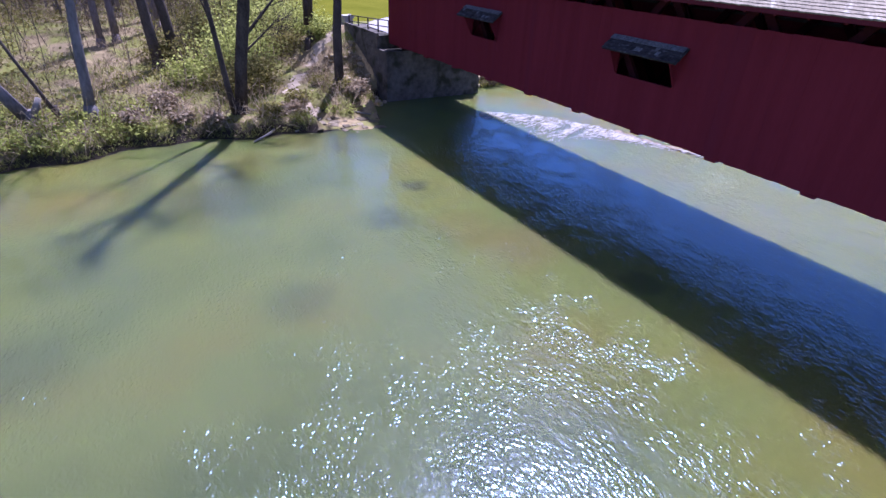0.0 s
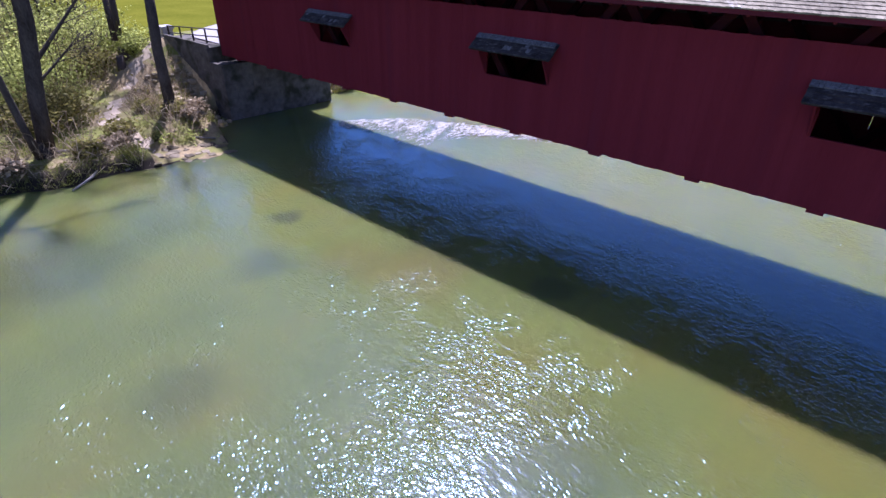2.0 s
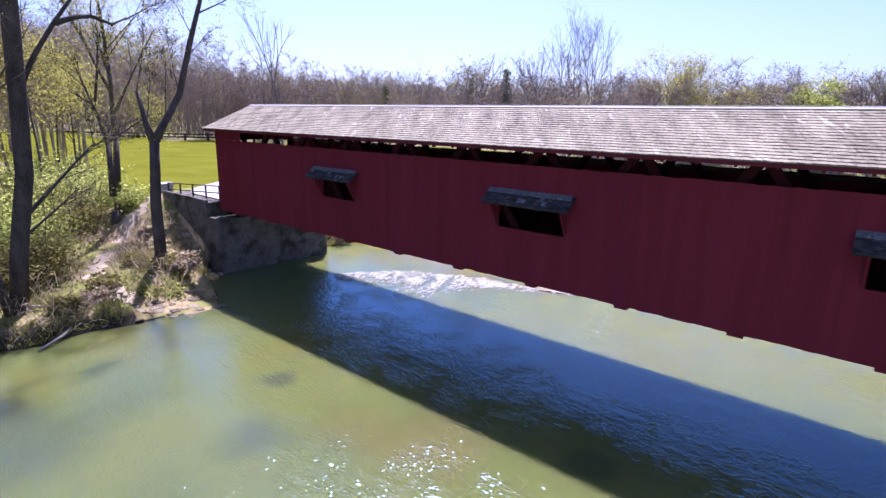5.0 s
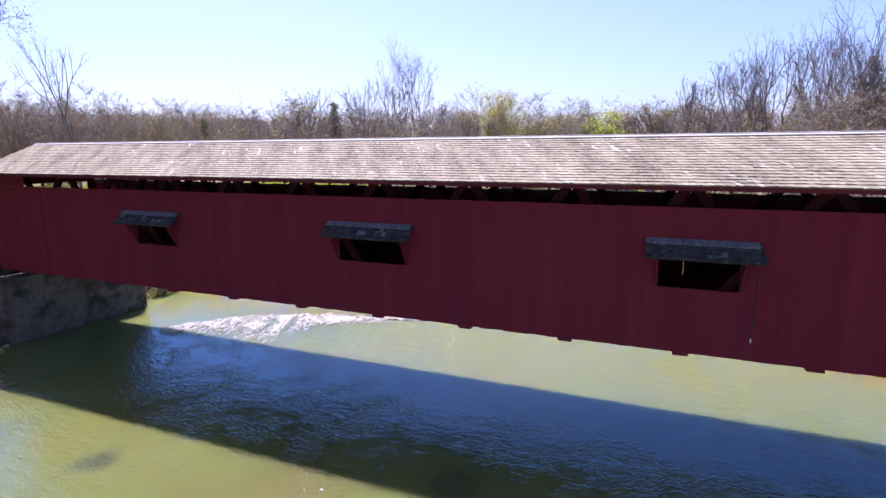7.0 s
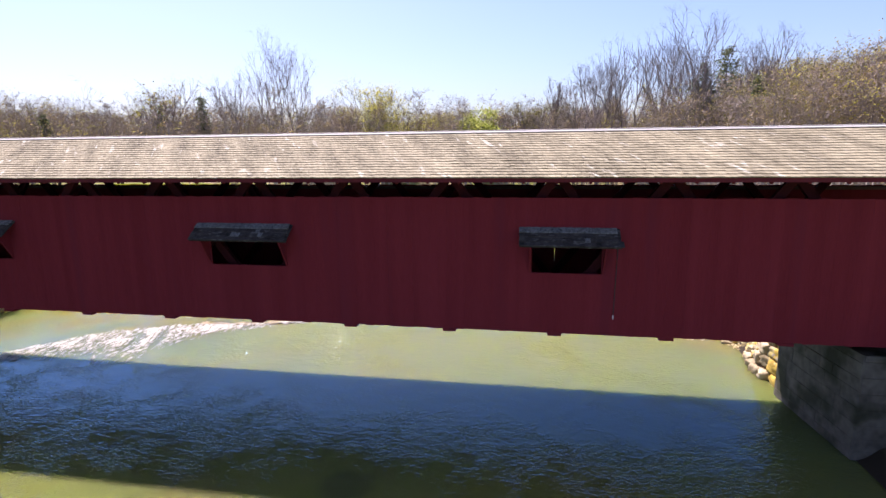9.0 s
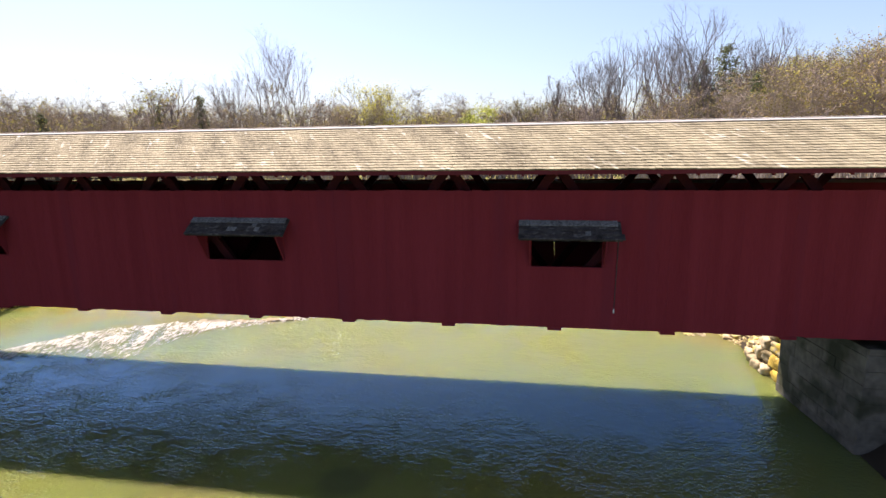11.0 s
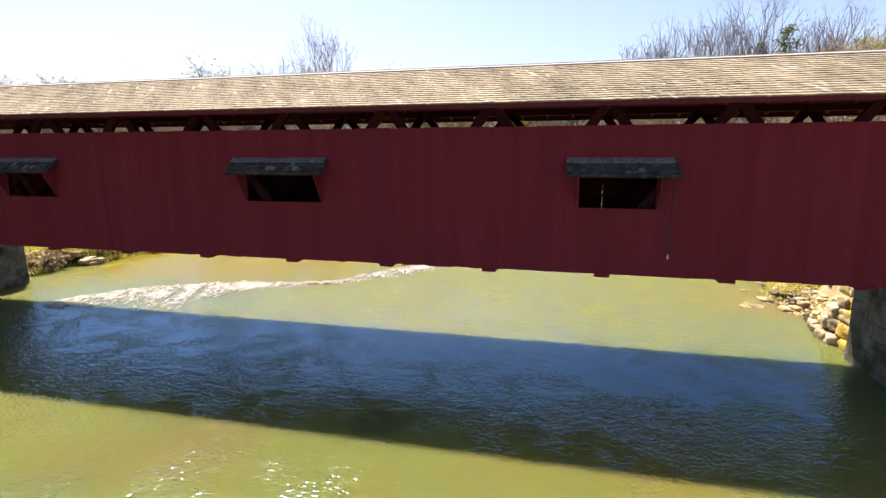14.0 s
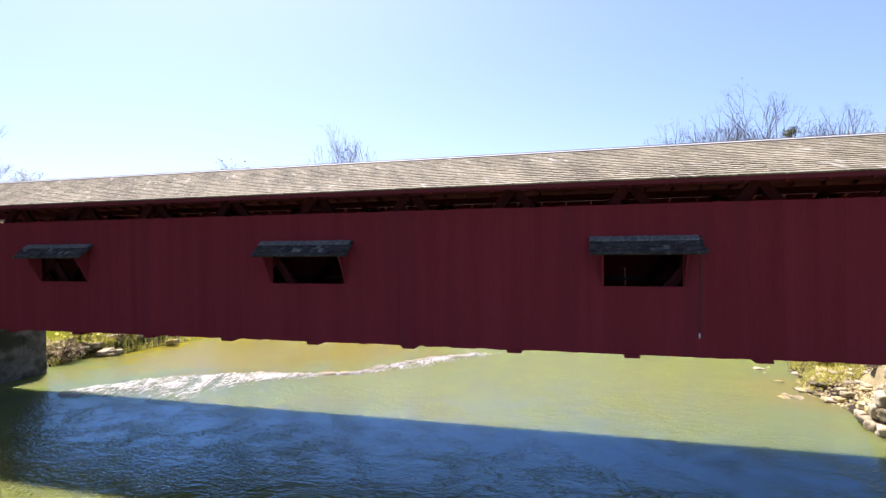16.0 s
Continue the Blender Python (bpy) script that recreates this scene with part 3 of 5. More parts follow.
# gravel road at both ends
for name, x0, x1 in (("road", -58, -30.4), ("road", 12, 60)):
    r = M()
    n = 24
    for i in range(n + 1):
        x = x0 + (x1 - x0) * i / n
        bend = 34.0 * step(-34, -56, x)
        for yy, zz in ((0.3, 4.0), (1.4, 4.04), (2.5, 4.06), (3.6, 4.04), (4.6, 4.0)):
            r.v.append((x, yy + bend, zz + 0.01 * noise.noise((x, yy, 0))))
    for i in range(n):
        for j in range(4):
            a = i * 5 + j
            r.f.append((a, a + 5, a + 6, a + 1))
    solo(name, r, GRAVEL, (x0, 2.5, 4), "pale gravel road leading to the bridge portal", "road", kind="structure", smooth=True)

# ---- covered bridge ----
XL, XR, YF = -30.25, 12.0, 5.1
ZB, ZT = 3.5, 7.5
EAVE_Y, EAVE_Z, RIDGE_Y, RIDGE_Z = -0.55, 8.10, 2.55, 9.42
PANEL, JOINT = 3.15, -0.28
joints = [JOINT + PANEL * k for k in range(-9, 4)]
WINDOWS = [(-20.75, -18.65, -21.35, -18.32), (-11.12, -8.62, -11.49, -8.29), (-0.98, 0.98, -1.33, 1.43)]
WZ0, WZ1 = 5.32, 6.42

bridge = thing("covered_bridge", (XL, 2.55, ZB), "long red-boarded covered timber bridge with weathered shingle roof", "covered bridge")

# deck, chords and floor beams
dk = M()
dk.box(XL, XR, 0.15, YF - 0.15, 3.95, 4.05)
deck = part("deck", dk, TIMBER, bridge, "worn plank deck")
fb = M().box(-0.2, 0.2, -0.022, YF + 0.022, -0.045, 0.04).box(-0.16, 0.16, 0.04, YF - 0.04, 0.04, 0.32).data("floor_beam", RED)
for x in joints:
    if XL + 0.5 < x < XR - 0.5:
        piece("floor_beam", fb, (x, 0, 3.45), deck)


def truss(y):
    c = M()
    for z0, z1 in ((3.62, 3.94), (7.99, 8.22)):
        c.box(XL + 0.05, XR - 0.05, y - 0.14, y + 0.14, z0, z1)
    t = part("truss", c, RED_BEAM, bridge, "red-painted timber truss")
    lean = math.atan2(PANEL, 4.1)
    long = math.hypot(PANEL, 4.1)
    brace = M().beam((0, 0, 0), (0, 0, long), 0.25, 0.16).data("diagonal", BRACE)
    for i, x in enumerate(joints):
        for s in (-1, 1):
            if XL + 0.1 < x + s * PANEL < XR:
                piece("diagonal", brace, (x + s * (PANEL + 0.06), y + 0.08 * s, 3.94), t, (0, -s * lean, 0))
    return t


truss(0.42)
truss(YF - 0.42)


def board_mesh(z0, z1, width, flip):
    b = M()
    y0, y1 = (-0.03, 0.0) if not flip else (0.0, 0.03)
    e = 0.001
    # a plank with a small chamfer on its outer edges
    yo, yi = (y0, y1) if not flip else (y1, y0)
    s = 1 if not flip else -1
    prof = [(0, yi), (width, yi), (width, yo + s * e), (width - e, yo), (e, yo), (0, yo + s * e)]
    for z in (z0, z1):
        b.v += [(x, y, z) for x, y in prof]
    b.f = [tuple(reversed(range(6))), tuple(range(6, 12))] + [(i, (i + 1) % 6, 6 + (i + 1) % 6, 6 + i) for i in range(6)]
    return b.data("board", RED)


def side_wall(y, flip, windows):
    girts = M()
    for z in (3.7, 5.2, 6.5, 7.4):
        gy0 = y + 0.03 if not flip else y - 0.17
        for a, b in zip([XL] + [w[1] for w in windows], [w[0] for w in windows] + [XR]):
            girts.box(a, b, gy0, gy0 + 0.14, z - 0.05, z + 0.05)
    wall = part("siding", girts, TIMBER, bridge, "vertical deep red boards, faintly streaked")
    rnd = random.Random(3 + flip)
    pitch = 0.26
    full = [board_mesh(ZB + dz, ZT + dt, pitch - (0.0008 if not flip else 0.0), flip) for dz, dt in ((0, 0), (-0.012, 0.01), (0.012, -0.01), (0.006, 0.005), (-0.006, 0))]
    cover = board_mesh(ZT + 0.012, 8.02, pitch - 0.0015, flip)
    slit = [board_mesh(ZB, 4.35, pitch - 0.0015, flip), board_mesh(4.353, 4.72, pitch - 0.035, flip), board_mesh(4.723, ZT, pitch - 0.0015, flip)]
    x = XL
    while x < XR - 0.05:
        at = (x, y + rnd.uniform(-0.002, 0.002), 0)
        near = [(a, b) for a, b, _, _ in windows if x < b and x + pitch > a]
        if not flip and (x < XL + 2.4 or x > XR - 2.6):
            piece("board", cover, at, wall)
        if near:
            a, b = near[0]
            for x0, x1, zs in ((x, min(a, x + pitch), ((ZB, ZT),)), (max(x, a), min(b, x + pitch), ((ZB, WZ0), (WZ1, ZT))), (max(b, x), x + pitch, ((ZB, ZT),))):
                for z0, z1 in zs:
                    if x1 - x0 > 0.004:
                        piece("board", board_mesh(z0, z1, x1 - x0, flip), (x0, at[1], 0), wall)
        elif not flip and any(abs(x - s) < 0.13 for s in (-27.4, -26.9, -25.6)):
            for m in slit:
                piece("board", m, at, wall)
        elif flip and -0.43 < x <= -0.17:
            # a split board lets daylight in
            piece("board", board_mesh(ZB, 4.55, pitch, flip), at, wall)
            piece("board", board_mesh(4.553, 5.55, pitch - 0.010, flip), at, wall)
            piece("board", board_mesh(5.553, ZT, pitch, flip), at, wall)
        else:
            piece("board", rnd.choice(full), at, wall)
        x += pitch
    return wall


side_wall(0.0, False, WINDOWS)
side_wall(YF, True, [])


# window hoods with cheeks
def hood(a, b, h0, h1):
    sill = M().box(a - 0.04, b + 0.04, -0.045, 0.05, WZ0 - 0.05, WZ0 - 0.002)
    part("window_sill", sill, RED, bridge)
    top, out, zo = 6.64, -0.58, 6.21
    deck = M()
    n = Vector((0, zo - top, -out)).normalized()
    deck.v = [(h0, -0.03, top), (h1, -0.03, top), (h1, out, zo), (h0, out, zo), (h0, -0.03, top - 0.04), (h1, -0.03, top - 0.04), (h1, out, zo - 0.04), (h0, out, zo - 0.04)]
    deck.f = [(0, 3, 2, 1), (4, 5, 6, 7), (0, 1, 5, 4), (2, 3, 7, 6), (1, 2, 6, 5), (0, 4, 7, 3)]
    hd = part("window_hood", deck, HOOD, bridge, "dark mossy shingled hood over a window opening")
    rnd = random.Random(int(h0 * 10))
    tile = M()
    tile.v = [(0, 0, 0.004), (0.145, 0, 0.004), (0.145, -0.2, -0.138 + 0.026), (0, -0.2, -0.138 + 0.026), (0.145, -0.2, -0.138 + 0.004), (0, -0.2, -0.138 + 0.004)]
    tile.f = [(0, 3, 2, 1), (2, 3, 5, 4), (0, 5, 3), (1, 2, 4)]
    td, tl = tile.data("shingle", HOOD), tile.data("shingle", LICHEN)
    slope = (top - zo) / (-out - 0.03)
    for r in range(4):
        y = out + 0.185 - 0.02 + r * 0.135
        x = h0 + rnd.uniform(-0.03, 0)
        while x < h1 - 0.08:
            piece("shingle", tl if r == 3 or rnd.random() < 0.06 else td, (x, min(y, -0.03), zo + (y - out) * slope + 0.003 + rnd.uniform(0, 0.006)), hd)
            x += 0.15
    for x in (a - 0.05, b + 0.05):
        ch = M()
        ch.v = [(x - 0.02, -0.03, top - 0.05), (x - 0.02, out + 0.05, zo - 0.03), (x - 0.02, -0.03, WZ0), (x + 0.02, -0.03, top - 0.05), (x + 0.02, out + 0.05, zo - 0.03), (x + 0.02, -0.03, WZ0)]
        ch.f = [(0, 2, 1), (3, 4, 5), (0, 1, 4, 3), (1, 2, 5, 4), (2, 0, 3, 5)]
        part("cheek", ch, RED, hd)


for win in WINDOWS:
    hood(*win)

# roof: rafters, boarding, shingles, ridge cap, eave plate
rf = M()
slope_len = math.hypot(RIDGE_Y - EAVE_Y, RIDGE_Z - EAVE_Z)
up = Vector((0, RIDGE_Y - EAVE_Y, RIDGE_Z - EAVE_Z)).normalized()
nrm = Vector((0, -up.z, up.y))
RX0, RX1 = XL - 0.3, XR + 0.3
for s in (1, -1):
    pts = []
    for x in (RX0, RX1):
        for d in (0, slope_len):
            for h in (-0.02, -0.05):
                p = Vector((x, EAVE_Y, EAVE_Z)) + up * d + nrm * h
                pts.append((p.x, p.y if s > 0 else 2 * RIDGE_Y - p.y, p.z))
    n = len(rf.v)
    rf.v += pts
    rf.f += [tuple(n + i for i in q) for q in ((0, 1, 3, 2), (4, 6, 7, 5), (0, 4, 5, 1), (2, 3, 7, 6), (0, 2, 6, 4), (1, 5, 7, 3))]
roof = part("roof", rf, RED_BEAM, bridge, "low gable roof of bleached grey-brown wooden shingles")
raf = M()
p0, p1 = Vector((0, EAVE_Y + 0.06, EAVE_Z)) - nrm * 0.13, Vector((0, RIDGE_Y, RIDGE_Z)) - nrm * 0.13
raf.beam(p0, p1, 0.07, 0.14, (0, 0, 1))
p0, p1 = Vector((p0.x, 2 * RIDGE_Y - p0.y, p0.z)), Vector((p1.x, p1.y, p1.z))
raf.beam(p1, p0, 0.07, 0.14, (0, 0, 1))
raf_data = raf.data("rafter", RED_BEAM)
x = XL + 0.2
while x < XR:
    piece("rafter", raf_data, (x, 0, 0), roof)
    x += 0.9
fas = M().box(RX0, RX1, EAVE_Y + 0.015, EAVE_Y + 0.05, EAVE_Z - 0.13, EAVE_Z - 0.035)
part("fascia", fas, RED_BEAM, roof)
part("fascia", M().box(RX0, RX1, 2 * RIDGE_Y - EAVE_Y - 0.05, 2 * RIDGE_Y - EAVE_Y - 0.015, EAVE_Z - 0.25, EAVE_Z - 0.035), RED_BEAM, roof)
cap = M()
for s in (1, -1):
    for h in (0.0,):
        a = Vector((RX0 - 0.02, RIDGE_Y, RIDGE_Z + 0.045))
        n = len(cap.v)
        for x in (RX0 - 0.02, RX1 + 0.02):
            for d, hh in ((0.0, 0.05), (-0.17, 0.045), (-0.17, 0.02), (0.0, 0.02)):
                p = Vector((x, RIDGE_Y, RIDGE_Z)) + up * d + nrm * hh
                cap.v.append((p.x, p.y if s > 0 else 2 * RIDGE_Y - p.y, p.z))
        cap.f += [(n + i, n + (i + 1) % 4, n + 4 + (i + 1) % 4, n + 4 + i) for i in range(4)] + [(n, n + 3, n + 2, n + 1), (n + 4, n + 5, n + 6, n + 7)]
part("ridge_cap", cap, CAP, roof, "bleached white ridge cap")

ROWS_N = 19
course = slope_len / ROWS_N
rnd = random.Random(11)
rest, singles = M(), 0


def shingle(m, x, d, w, lift, origin=None):
    """One tapered shingle, butt end down the slope."""
    n = len(m.v)
    o = Vector((x, EAVE_Y, EAVE_Z)) + up * d if origin is None else origin
    for dx, dd, hh in ((0, course * 1.5, 0.0), (w, course * 1.5, 0.0), (w, -0.01, 0.024 + lift), (0, -0.01, 0.024 + lift), (w, -0.01, -0.012), (0, -0.01, -0.012)):
        p = o + Vector((dx, 0, 0)) + up * dd + nrm * hh
        m.v.append((p.x, p.y, p.z))
    m.f += [(n, n + 3, n + 2, n + 1), (n + 2, n + 3, n + 5, n + 4), (n, n + 5, n + 3), (n + 1, n + 2, n + 4)]


one = [M(), M(), M(), M()]
for k, m in enumerate(one):
    shingle(m, 0, 0, (0.13, 0.16, 0.19, 0.145)[k] - 0.005, 0.004 * k, Vector((0, 0, 0)))
one_data = [m.data("shingle", SHINGLE_ONE) for m in one]
for r in range(ROWS_N):
    d = r * course
    x = RX0 + rnd.uniform(-0.1, 0)
    while x < RX1:
        k = rnd.randrange(4)
        wd = (0.13, 0.16, 0.19, 0.145)[k]
        if r < 7 and -3.6 < x < 2.9 and singles < 300:
            p = Vector((x, EAVE_Y, EAVE_Z)) + up * (d + rnd.uniform(-0.012, 0.012))
            piece("shingle", one_data[k], p, roof)
            singles += 1
        else:
            shingle(rest, x, d + rnd.uniform(-0.015, 0.015), wd - 0.003, rnd.choice((0, 0, 0.003, 0.005)))
        x += wd
for r in range(ROWS_N):
    n = len(rest.v)
    for x in (RX0, RX1):
        for dd, hh in ((r * course + course * 1.5, 0.0), (r * course - 0.01, 0.016), (r * course - 0.01, -0.012)):
            p = Vector((x, EAVE_Y, EAVE_Z)) + up * dd + nrm * hh
            rest.v.append((p.x, 2 * RIDGE_Y - p.y, p.z))
    rest.f += [(n, n + 1, n + 4, n + 3), (n + 1, n + 2, n + 5, n + 4)]
part("shingle_rest", rest, SHINGLE, roof, kind="stuff")

# gable ends over the portals
for x0, x1 in ((XL, XL + 0.05), (XR - 0.05, XR)):
    gb = M()
    gb.box(x0, x1, 0.0, 0.45, ZB + 0.5, 7.9)
    gb.box(x0, x1, YF - 0.45, YF, ZB + 0.5, 7.9)
    gb.box(x0, x1, 0.45, YF - 0.45, 7.45, 8.1)
    n = len(gb.v)
    for x in (x0, x1):
        gb.v += [(x, -0.3, 8.1), (x, YF + 0.3, 8.1), (x, RIDGE_Y, RIDGE_Z - 0.1)]
    gb.f += [(n, n + 2, n + 1), (n + 3, n + 4, n + 5), (n, n + 3, n + 5, n + 2), (n + 1, n + 2, n + 5, n + 4), (n, n + 1, n + 4, n + 3)]
    part("portal_boarding", gb, RED, bridge)

# hanging cable with a white insulator
cb = M().tube([(1.40, -0.05, 6.15), (1.385, -0.06, 5.2), (1.36, -0.06, 4.1)], [0.012] * 3, 6)
cable = solo("hanging_cable", cb, WIRE, (1.36, -0.06, 4.0), "thin black cable hanging down the red boards", "cable")
ins = M().tube([(1.36, -0.06, 4.13), (1.36, -0.06, 4.09), (1.36, -0.06, 4.03), (1.36, -0.06, 4.0)], [0.012, 0.022, 0.022, 0.01], 8)
part("insulator", ins, CERAMIC, cable, "white ceramic end piece", smooth=True)


# ---- abutments ----
def masonry(parent, corner, run, face, length, z0, z1, seed):
    """Courses of stone along run from a corner, each stone a little proud of the face."""
    rnd = random.Random(seed)
    run, face = Vector(run).normalized(), Vector(face).normalized()
    lens = (0.75, 0.95, 1.2, 0.6)
    z = z0
    turn = math.atan2(run.y, run.x)
    flipped = 1 if run.cross(face).z > 0 else -1
    while z < z1 - 0.05:
        hgt = min(rnd.choice((0.36, 0.42, 0.48)), z1 - z)
        s = 0.0
        while s < length - 0.05:
            ln = min(rnd.choice(lens), length - s)
            if length - s - ln < 0.3:
                ln = length - s
            b = M()
            e = 0.01
            a, c = 0.004, ln - 0.004
            y0, y1 = -0.12, rnd.uniform(0.012, 0.03)
            for yy, i in ((y0, 0), (y1 - e, 0), (y1, e)):
                for xx, zz in ((a + i, 0.004 + i), (c - i, 0.004 + i), (c - i, hgt - 0.004 - i), (a + i, hgt - 0.004 - i)):
                    b.v.append((xx + rnd.uniform(-0.008, 0.008), yy * flipped, zz + rnd.uniform(-0.008, 0.008)))
            b.f = [(8, 9, 10, 11)] + [(k * 4 + i, k * 4 + (i + 1) % 4, k * 4 + 4 + (i + 1) % 4, k * 4 + 4 + i) for k in range(2) for i in range(4)]
            p = Vector(corner) + run * s
            piece("stone", b.data("stone", STONE), (p.x, p.y, z), parent, (0, 0, turn))
            s += ln
        z += hgt


def abutment(name, sign, near, far, back, label):
    """sign: which way the river lies. near and far: the base corners of the river face."""
    core = M()
    ins = 0.004
    nx, ny, fx, fy = near[0] - sign * ins, near[1] + ins, far[0] - sign * ins, far[1] - ins
    seat = back[0]
    for z0, z1, poly in ((-1.2, 3.14, [(nx, ny), (fx, fy), (back[1], fy), (back[1], ny)]), (3.14, 3.93, [(seat, ny), (seat, fy), (back[1], fy), (back[1], ny)])):
        n = len(core.v)
        core.v += [(x, y, z) for z in (z0, z1) for x, y in poly]
        core.f += [(n + 3, n + 2, n + 1, n), (n + 4, n + 5, n + 6, n + 7)] + [(n + i, n + (i + 1) % 4, n + 4 + (i + 1) % 4, n + 4 + i) for i in range(4)]
    ab = solo(name, core, MORTAR, (near[0], near[1], -1.2), label, "abutment", kind="structure")
    run = Vector((far[0] - near[0], far[1] - near[1], 0))
    masonry(ab, (near[0], near[1], 0), run, (sign, 0, 0), run.length, -0.5, 3.16, 5 + sign)
    masonry(ab, (near[0], near[1], 0), (-sign, 0, 0), (0, -1, 0), abs(back[1] - near[0]), -0.5, 3.16, 9 + sign)
    masonry(ab, (seat, near[1], 0), (-sign, 0, 0), (0, -1, 0), abs(back[1] - seat), 3.16, 4.1, 13 + sign)
    return ab


abutment("abutment_left", 1, (-29.15, -0.75), (-28.75, 6.3), (-30.5, -36.0), "dressed sandstone abutment with a long wing wall")
abutment("abutment_right", -1, (8.15, 0.2), (7.8, 4.25), (12.2, 18.0), "dressed sandstone abutment standing in the river")

# ---- rails, fence ----
def railing(name, pts, post_h, spacing, rails, label, category, mat=RAIL, size=0.09):
    root = thing(name, pts[0], label, category)
    for a, b in zip(pts, pts[1:]):
        a, b = Vector(a), Vector(b)
        n = max(1, round((b - a).length / spacing))
        for i in range(n + 1):
            p = a + (b - a) * i / n
            part("post", M().box(p.x - size / 2, p.x + size / 2, p.y - size / 2, p.y + size / 2, p.z - 0.2, p.z + post_h), mat, root)
        for h in rails:
            part("rail", M().beam(a + Vector((0, 0, h)), b + Vector((0, 0, h)), size, size * 0.7, (0, 0, 1)), mat, root)
    return root


railing("guard_rail", [(-36.2, -0.3, 3.7), (-30.7, 0.2, 3.97)], 0.85, 1.4, (0.42, 0.82), "dark two-bar timber guard rail beside the road", "railing", size=0.075)
blk = M()
blk.box(-37.15, -36.45, -0.55, 0.1, 3.4, 4.28).box(-37.22, -36.38, -0.61, 0.17, 4.282, 4.46)
solo("stone_pier", blk, CAP, (-36.8, -0.2, 3.4), "squat pale limestone pier at the guard rail's end", "pier")
railing("road_fence", [(-127, 0.0, 4.0), (-101, 23.2, 4.0), (-60, 60, 4.0)], 1.35, 4.0, (0.7, 1.2), "dark post-and-rail fence along the meadow's far edge", "fence", size=0.3)


# ---- rocks ----
def rock_mesh(seed, mat):
    rnd = random.Random(seed)
    bm = bmesh.new()
    bmesh.ops.create_icosphere(bm, subdivisions=2, radius=1)
    off = Vector((rnd.random() * 50, 0, 0))
    for v in bm.verts:
        d = 1 + 0.45 * noise.noise(v.co * 1.1 + off) + 0.15 * noise.noise(v.co * 3 + off)
        v.co = Vector((round(v.co.x * d * 2.6) / 2.6 * 0.5 + v.co.x * d * 0.5, v.co.y * d * 0.8, v.co.z * d * 0.55))
    me = bpy.data.meshes.new("rock")
    bm.to_mesh(me)
    bm.free()
    me.materials.append(mat)
    return me


rocks = [rock_mesh(k, ROCK) for k in range(6)]


def scatter_rocks(region, count, lo, hi, seed, label, group, zoff=0.0, flat=1.0):
    rnd = random.Random(seed)
    for _ in range(count):
        x, y, z = region(rnd)
        s = rnd.uniform(lo, hi)
        ob = new("rock", rnd.choice(rocks))
        ob.location = (x, y, z + s * 0.2 * flat + zoff)
        ob.rotation_euler = (rnd.uniform(-0.3, 0.3), rnd.uniform(-0.3, 0.3), rnd.uniform(0, 6.3))
        ob.scale = (s, s, s * rnd.uniform(0.7, 1.1) * flat)
        tagged(ob, label, "rock", group)


def right_shoal(r):
    y = r.uniform(9.5, 17.5)
    x = shore_right(y) + r.uniform(-1.6, 1.2)
    return x, y, max(height(x, y), -0.05)


def block_mesh(seed, mat):
    """A split sandstone block: squared, with broken corners and rough faces."""
    rnd = random.Random(seed)
    bm = bmesh.new()
    bmesh.ops.create_icosphere(bm, subdivisions=3, radius=1)
    off = Vector((rnd.random() * 50, rnd.random() * 50, 0))
    for v in bm.verts:
        d = v.co.normalized()
        c = d / max(abs(d.x), abs(d.y), abs(d.z))
        c += d * (0.22 * noise.noise(d * 1.3 + off) + 0.15 * noise.noise(d * 3.0 + off) + 0.12 * noise.noise(d * 7 + off))
        v.co = Vector((c.x * 0.85, c.y * 0.72, c.z * 0.6))
    for f in bm.faces:
        f.smooth = True
    me = bpy.data.meshes.new("rock")
    bm.to_mesh(me)
    bm.free()
    me.materials.append(mat)
    return me


blocks = [block_mesh(k, ROCK) for k in range(8)]
slabs = [block_mesh(20 + k, SLAB) for k in range(6)]
mossy = [block_mesh(40 + k, MOSSY) for k in range(4)]


def put_block(rnd, x, y, z, s, flat, label, group, meshes=None):
    ob = new("rock", rnd.choice(meshes or (slabs if flat < 0.5 else blocks)))
    ob.location = (x, y, z)
    ob.rotation_euler = (rnd.uniform(-0.12, 0.12), rnd.uniform(-0.12, 0.12), rnd.uniform(-0.5, 0.5) + 1.57 * rnd.randrange(2))
    ob.scale = (s * rnd.uniform(0.85, 1.25), s, s * flat)
    tagged(ob, label, "rock", group)


br = random.Random(31)
RUBBLE = "rubble wall by the abutment"
# squared mossy blocks stacked against the abutment, smaller stones beside them, and a low tail upstream
for row in range(5):
    y = 4.42 + 0.12 * (row % 2)
    while y < 6.5 - 0.05 * row:
        big = y < 5.35
        s = br.uniform(0.42, 0.5) if big else br.uniform(0.26, 0.4)
        x = 8.1 - 0.22 * (y - 4.7) + 0.8 * s + 0.13 * row + br.uniform(-0.05, 0.05)
        put_block(br, x, y, 0.12 + 0.46 * row + br.uniform(-0.04, 0.04), s, 0.98 if big else 0.9 * 0.5 / s * 0.8, "large squared sandstone block covered in yellow moss" if big else "sunlit angular sandstone block in a rubble wall", RUBBLE, mossy if big else None)
        y += s * (1.45 if big else 1.3)
for _ in range(20):
    y = br.uniform(4.7, 7.6)
    put_block(br, 8.85 + br.uniform(0, 0.6), y, br.uniform(0.9, 2.15) - 0.3 * max(y - 6, 0), br.uniform(0.22, 0.36), 0.8, "sunlit angular sandstone block in a rubble wall", RUBBLE)
